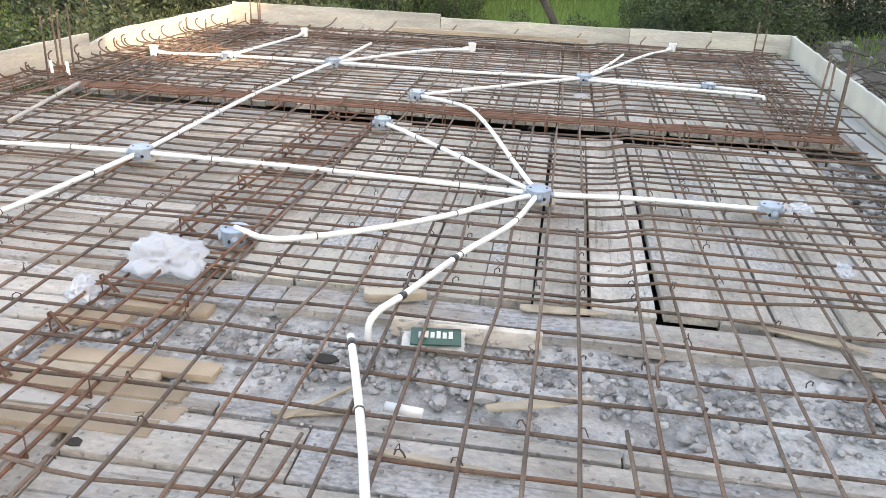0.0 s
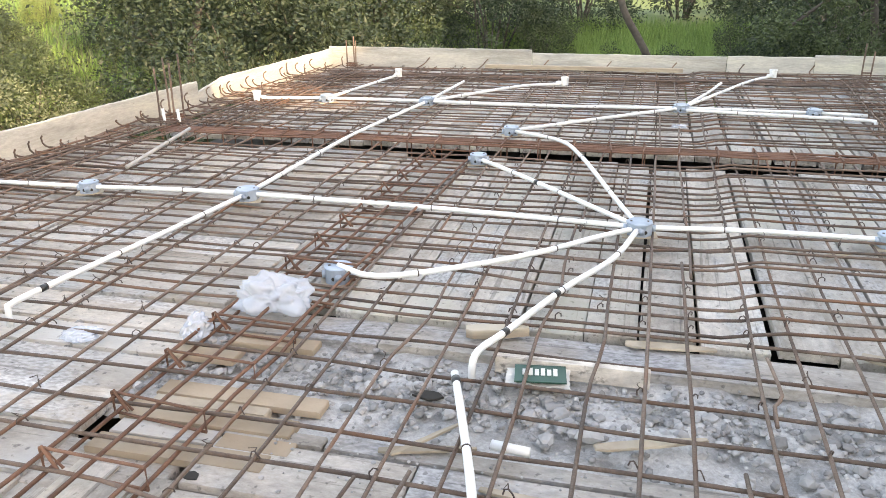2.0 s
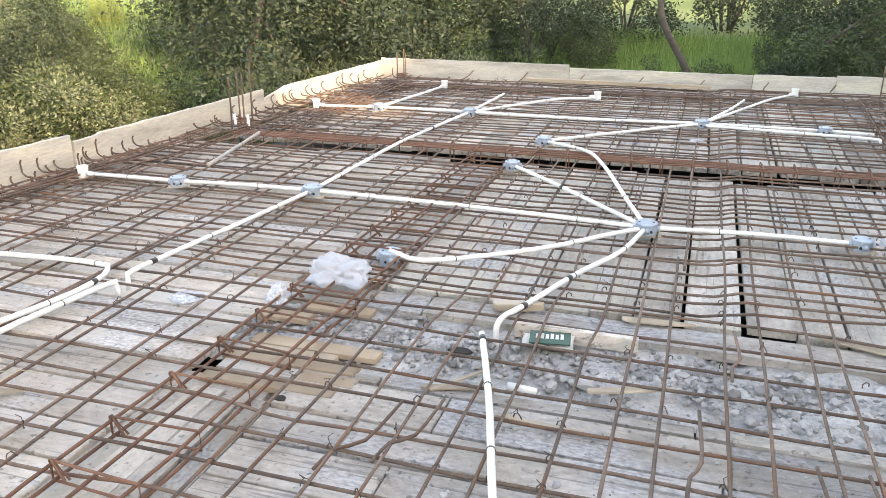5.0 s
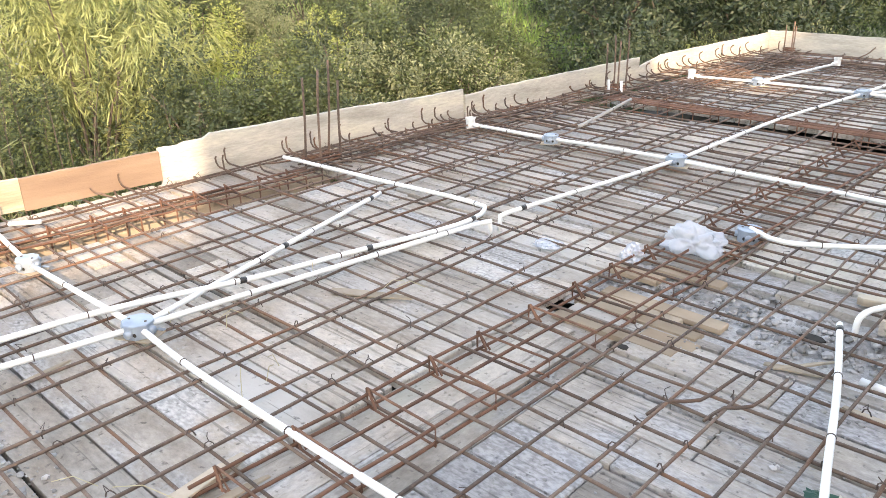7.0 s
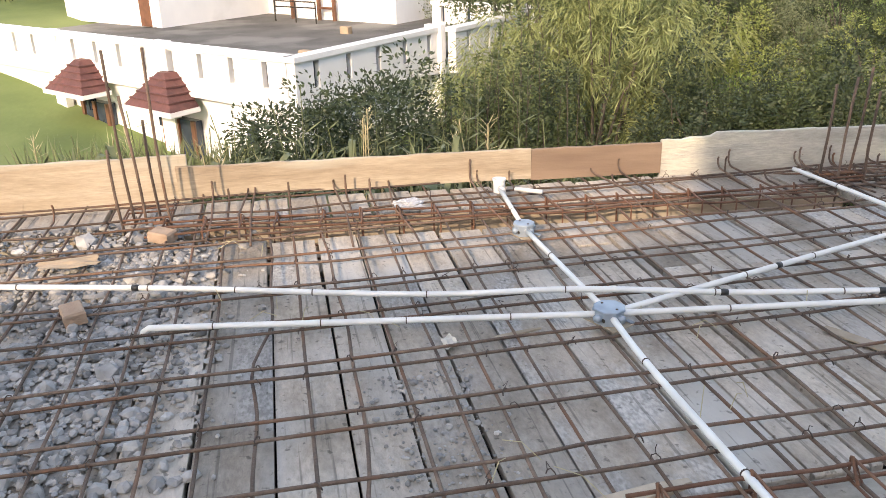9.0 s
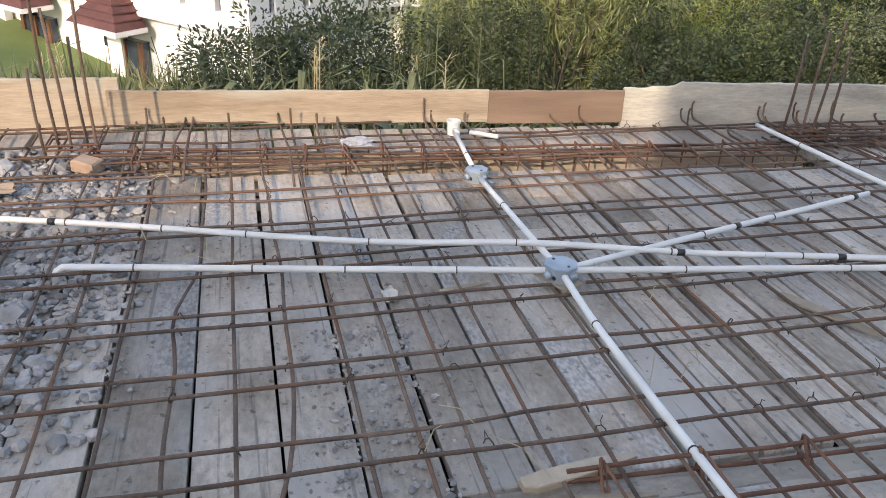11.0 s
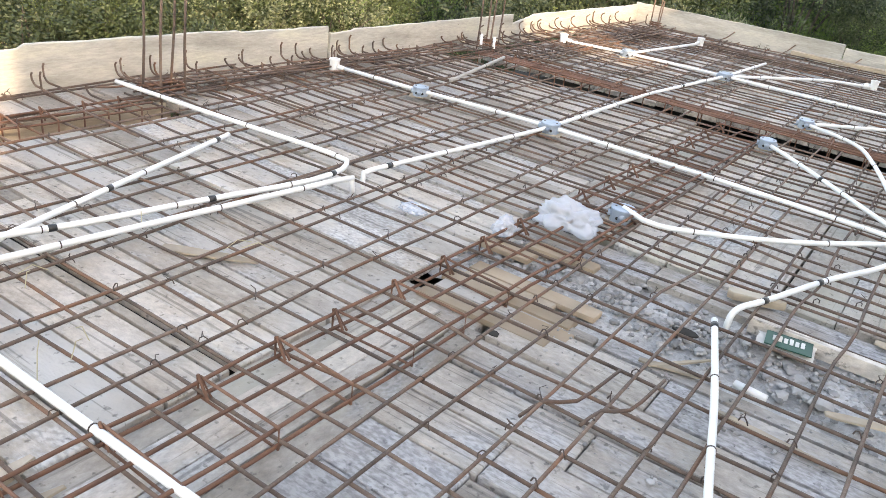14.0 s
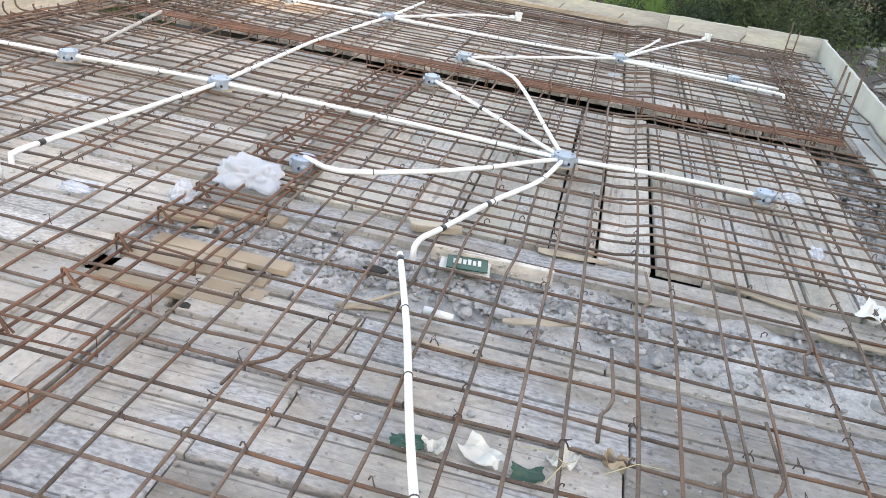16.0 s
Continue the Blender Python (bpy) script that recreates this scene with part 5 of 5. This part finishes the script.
def in_sector(a0, a1, r0, r1):
    def f():
        a, d = radians(rng.uniform(a0, a1)), math.sqrt(rng.uniform(r0 * r0, r1 * r1))
        return -0.05 - math.sin(a) * d, -0.4 + math.cos(a) * d
    return f


blades("grass", GRASS, 70000, in_sector(-8, 17, 10.5, 24), 0.6, "tall bright green grass in the meadow")
blades("grass", MAIZE, 16000, in_sector(17, 82, 10, 30), 0.4, "long dry green grass on the slope", wide=0.015)
blades("grass", GRASS, 20000, in_sector(34, 62, 12, 32), 0.36, "sunlit green grass between the bushes", wide=0.014)
blades("grass", MAIZE, 7000, in_sector(84, 108, 5.6, 13.5), 0.75, "long dry green grass between the slab and the house", wide=0.014)
blades("grass", GRASS, 2500, in_sector(-20, -8, 14, 20), 0.22, "short green weeds on the bank")

# weeds just outside the edge boards
s = Shape()
for _ in range(260):
    y = rng.uniform(-3.8, 1.4)
    x = wall_x(y) - rng.uniform(0.25, 2.2)
    h = rng.uniform(0.6, 1.0) if rng.random() < 0.7 else rng.uniform(1.0, 1.35)
    base = Vector((x, y, -1.15 + rng.uniform(-0.2, 0.15)))
    top = base + Vector((rng.gauss(0, 0.1), rng.gauss(0, 0.1), h))
    s.tube([base, base.lerp(top, 0.5) + Vector((rng.gauss(0, 0.03), rng.gauss(0, 0.03), 0)), top], 0.0035, 4)
    for k in range(7):
        p = base.lerp(top, 0.3 + 0.1 * k)
        a = rng.uniform(0, 6.3)
        d = Vector((math.cos(a), math.sin(a), rng.uniform(-0.1, 0.9))).normalized()
        s.leaf(p, d, 0.010, rng.uniform(0.12, 0.30), Vector((0.2, 0.1, 1)))
thing("weeds", s, MAIZE, "tall weeds and maize leaves outside the edge boards", "weeds", kind="stuff")
s = Shape()
for _ in range(36):
    y = rng.uniform(-3.4, 1.2)
    x = wall_x(y) - rng.uniform(0.3, 1.6)
    base = Vector((x, y, -0.9))
    top = base + Vector((rng.gauss(0, 0.08), rng.gauss(0, 0.08), rng.uniform(0.6, 1.05)))
    s.tube([base, top], 0.004, 4)
    for k in range(22):
        a = rng.uniform(0, 6.3)
        d = Vector((math.cos(a), math.sin(a), rng.uniform(0.3, 1.6))).normalized()
        s.leaf(top - Vector((0, 0, 0.012 * k)), d, 0.003, rng.uniform(0.05, 0.12), Vector((0.2, 0.1, 1)))
thing("dry_seed_heads", s, STRAW, "dry straw-coloured seed heads outside the edge boards", "weeds", kind="stuff")

# broad-leaved maize beside the house
def maize(x, y, seed):
    r = random.Random(seed)
    ob = base_at("maize_plant", x, y, -1.25, "young maize plant with broad arching leaves", "maize", "maize plants")
    h = r.uniform(0.95, 1.35)
    part("stalk", Shape().tube([(0, 0, -0.05), (r.gauss(0, 0.02), r.gauss(0, 0.02), h * 0.5), (r.gauss(0, 0.04), r.gauss(0, 0.04), h)], [0.012, 0.010, 0.004], 6), MAIZE, ob)
    for k in range(7):
        a = k * 2.6 + r.uniform(-0.5, 0.5)
        d = Vector((math.cos(a), math.sin(a), 0))
        side = Vector((-d.y, d.x, 0.25)) 
        z0, reach, rise = h * (0.3 + 0.1 * k), r.uniform(0.25, 0.42), r.uniform(0.12, 0.24)
        s = Shape()
        for i in range(9):
            u = i / 8
            c = d * reach * u + Vector((0, 0, z0 + rise * (4 * u * (1 - u)) * (0.9 - 0.2 * u) - 0.12 * u * u))
            wd = 0.022 * math.sin(math.pi * min(1.0, 0.25 + u * 0.75)) + 0.001
            s.v += [c - side * wd, c + Vector((0, 0, -0.006)), c + side * wd]
        for i in range(8):
            for j in range(2):
                q = i * 3 + j
                s.f.append((q, q + 1, q + 4, q + 3))
        part("leaf", s, MAIZE, ob, smooth=True)


for k in range(22):
    y = -3.7 + 0.2 * k + rng.gauss(0, 0.06)
    maize(wall_x(y) - rng.uniform(0.35, 1.3), y, 400 + k)

# terrace that carries the weeds
s = Shape()
s.prism([(-4.85, -6.0), (-4.62, 2.2), (-8.2, 2.6), (-8.6, -6.0)], -4.0, -1.25)
thing("garden_terrace", s, DIRT, "earth terrace of the garden beside the slab", "ground", kind="structure")


def trunk(name, pts, r0, label):
    line = curve_points(pts, 0.25)
    sh = Shape().tube(line, [r0 * (1 - 0.55 * i / (len(line) - 1)) for i in range(len(line))], 9)
    return thing(name, sh, BARK, label, "tree", smooth=True)


def crowned(pts, r0, label, crowns, mat, leaf, seed):
    r = random.Random(seed)
    ob = base_at("tree", *pts[0], label, "tree")
    ob.location = (0, 0, 0)
    line = curve_points(pts, 0.25)
    part("trunk", Shape().tube(line, [r0 * (1 - 0.6 * i / (len(line) - 1)) for i in range(len(line))], 9), BARK, ob, smooth=True)
    for cx, cy, cz, w in crowns:
        start = line[int(len(line) * r.uniform(0.45, 0.9))]
        part("limb", Shape().tube(curve_points([start, start.lerp(Vector((cx, cy, cz)), 0.5) + Vector((0, 0, 0.15)), (cx, cy, cz)], 0.3), r0 * 0.3, 6), BARK, ob)
        s = Shape()
        for _ in range(1100):
            d = Vector((r.gauss(0, 1), r.gauss(0, 1), r.gauss(0, 0.6)))
            q = Vector((cx, cy, cz)) + d * w * 0.45
            s.leaf(q, Vector((r.gauss(0, 1), r.gauss(0, 1), r.gauss(0, 0.5) - 0.3)).normalized(), leaf * 0.25, leaf * r.uniform(0.7, 1.4), Vector((r.gauss(0, 1), r.gauss(0, 1), r.gauss(0, 1))))
        part("crown", s, mat, ob)
    return ob


gz = ground_height(-1.4, 15.6)
crowned([(-0.05, 15.6, gz - 0.2), (-0.17, 15.5, gz + 0.7), (-0.53, 15.4, gz + 1.5), (-0.93, 15.3, gz + 2.2), (-1.05, 15.3, gz + 3.0), (-1.25, 15.2, gz + 5.0)], 0.085, "leaning grey-brown tree trunk in the meadow",
        ((-1.75, 15.6, gz + 5.0, 1.2), (-0.35, 15.4, gz + 5.4, 1.3)), LEAF_DARK, 0.11, 31)
gz = ground_height(1.2, 14.5)
crowned([(3.40, 14.8, gz - 0.2), (3.30, 14.6, gz + 1.0), (3.00, 14.4, gz + 2.2), (2.80, 14.2, gz + 3.6)], 0.10, "slender tree with yellow-green leaves beside the bank",
        ((2.10, 13.9, gz + 1.5, 0.55), (2.80, 13.8, gz + 1.2, 0.5), (1.70, 14.2, gz + 2.1, 0.6), (3.40, 14.0, gz + 2.0, 0.6), (2.50, 14.2, gz + 2.8, 0.8)), LEAF_MID, 0.065, 32)
gz = ground_height(-9.5, 12.6)
crowned([(-7.85, 12.4, gz - 0.2), (-7.95, 12.4, gz + 1.4), (-7.65, 12.5, gz + 2.6), (-7.45, 12.4, gz + 4.5)], 0.10, "dark spreading tree on the slope",
        ((-9.05, 12.2, gz + 2.6, 1.1), (-8.05, 12.0, gz + 3.1, 1.2), (-6.85, 12.6, gz + 2.9, 1.2), (-6.05, 13.0, gz + 2.4, 1.0), (-9.55, 12.6, gz + 3.4, 1.1)), LEAF_DARK, 0.10, 33)
s = Shape().tube([(0.15, 13.2, ground_height(0.15, 13.2) - 0.2), (0.15, 13.2, ground_height(0.15, 13.2) + 0.55)], 0.3, 12)
thing("tree_stump", s, BARK, "cut grey tree stump in the meadow", "stump")

# ---- earth bank and track ----
def bank_z(x, y):
    return ground_height(x, y) + 0.07 + 0.10 * noise.noise((x * 0.9, y * 0.9, 2)) + 0.04 * noise.noise((x * 3.1, y * 3.1, 5))


s = Shape()
n = 90
for j in range(n + 1):
    for i in range(n + 1):
        u, v = i / n, j / n
        x, y = 1.75 + 14 * u + 2.0 * v, 4.0 + 26 * v
        s.v.append(Vector((x, y, bank_z(x, y) - (0.25 if i == 0 or j == n else 0))))
for j in range(n):
    for i in range(n):
        q = j * (n + 1) + i
        s.f.append((q, q + 1, q + n + 2, q + n + 1))
thing("earth_bank", s, DIRT, "bare brown earth bank beside the slab", "ground", kind="structure", smooth=True)
s = Shape()
for j in range(61):
    y = 12 + 17 * j / 60
    for i in range(13):
        x = 5.6 + 0.13 * (y - 11) + 3.0 * i / 12
        s.v.append(Vector((x, y, bank_z(x, y) + 0.035)))
for j in range(60):
    for i in range(12):
        q = j * 13 + i
        s.f.append((q, q + 1, q + 14, q + 13))
thing("road", s, material("grey_track", [(0.085, 0.085, 0.085), (0.14, 0.135, 0.13)], 0.9, 1.5, 8, bump=0.5), "grey gravel track on the bank", "road", kind="structure", smooth=True)
PALE_STONE = material("pale_stone", [(0.22, 0.21, 0.19), (0.36, 0.345, 0.31)], 0.9, 5, 6, bump=0.5, vary=0.15)
for k in range(46):
    if k < 24:
        x, y = 2.4 + 3.0 * (k / 24) + rng.gauss(0, 0.2), 9.3 + 7.5 * (k / 24) + rng.gauss(0, 0.3)
        r = rng.uniform(0.05, 0.12)
    else:
        x, y = rng.uniform(2.2, 6.5), rng.uniform(7, 18)
        r = rng.uniform(0.03, 0.09)
    bm = bmesh.new()
    bmesh.ops.create_icosphere(bm, subdivisions=2, radius=r)
    for v in bm.verts:
        v.co *= 1 + 0.35 * noise.noise(v.co * (1.2 / r) + Vector((k, 0, 0)))
        v.co.z *= 0.65
    me = bpy.data.meshes.new("boulder")
    bm.to_mesh(me)
    bm.free()
    me.materials.append(PALE_STONE)
    ob = tagged(new("boulder", me), "pale rounded stone on the earth bank", "stone", "stones on the bank")
    ob.location = (x, y, bank_z(x, y) + r * 0.2)
bm = bmesh.new()
bmesh.ops.create_icosphere(bm, subdivisions=3, radius=0.42)
for v in bm.verts:
    v.co *= 1 + 0.25 * noise.noise(v.co * 2.4)
me = bpy.data.meshes.new("boulder")
bm.to_mesh(me)
bm.free()
me.materials.append(PALE_STONE)
ob = tagged(new("boulder", me), "large pale grey boulder between the bushes", "stone")
ob.location = (-10.4, 6.3, ground_height(-10.4, 6.3) + 0.25)
s = Shape()
for _ in range(70):
    p = Vector((3.4 + rng.gauss(0, 0.5), 9.2 + rng.gauss(0, 0.7), ground_height(3.4, 9.2) + rng.uniform(0.05, 0.4)))
    a = rng.uniform(0, 6.3)
    d = Vector((math.cos(a), math.sin(a), rng.gauss(0, 0.15))) * rng.uniform(0.4, 1.0)
    s.tube([p, p + d * 0.5 + Vector((0, 0, rng.gauss(0, 0.06))), p + d], [0.011, 0.008, 0.003], 5)
thing("brushwood", s, BARK, "heap of dry cut branches on the bank", "brushwood", kind="stuff")
for yaw, dist in ((62, 24), (50, 22)):
    a = radians(yaw)
    x, y = -math.sin(a) * dist, math.cos(a) * dist
    s = Shape().tube([(x, y, ground_height(x, y) - 0.5), (x, y, ground_height(x, y) + 5)], 0.07, 8)
    thing("power_pole", s, SHEET, "thin grey power pole on the hillside", "pole")
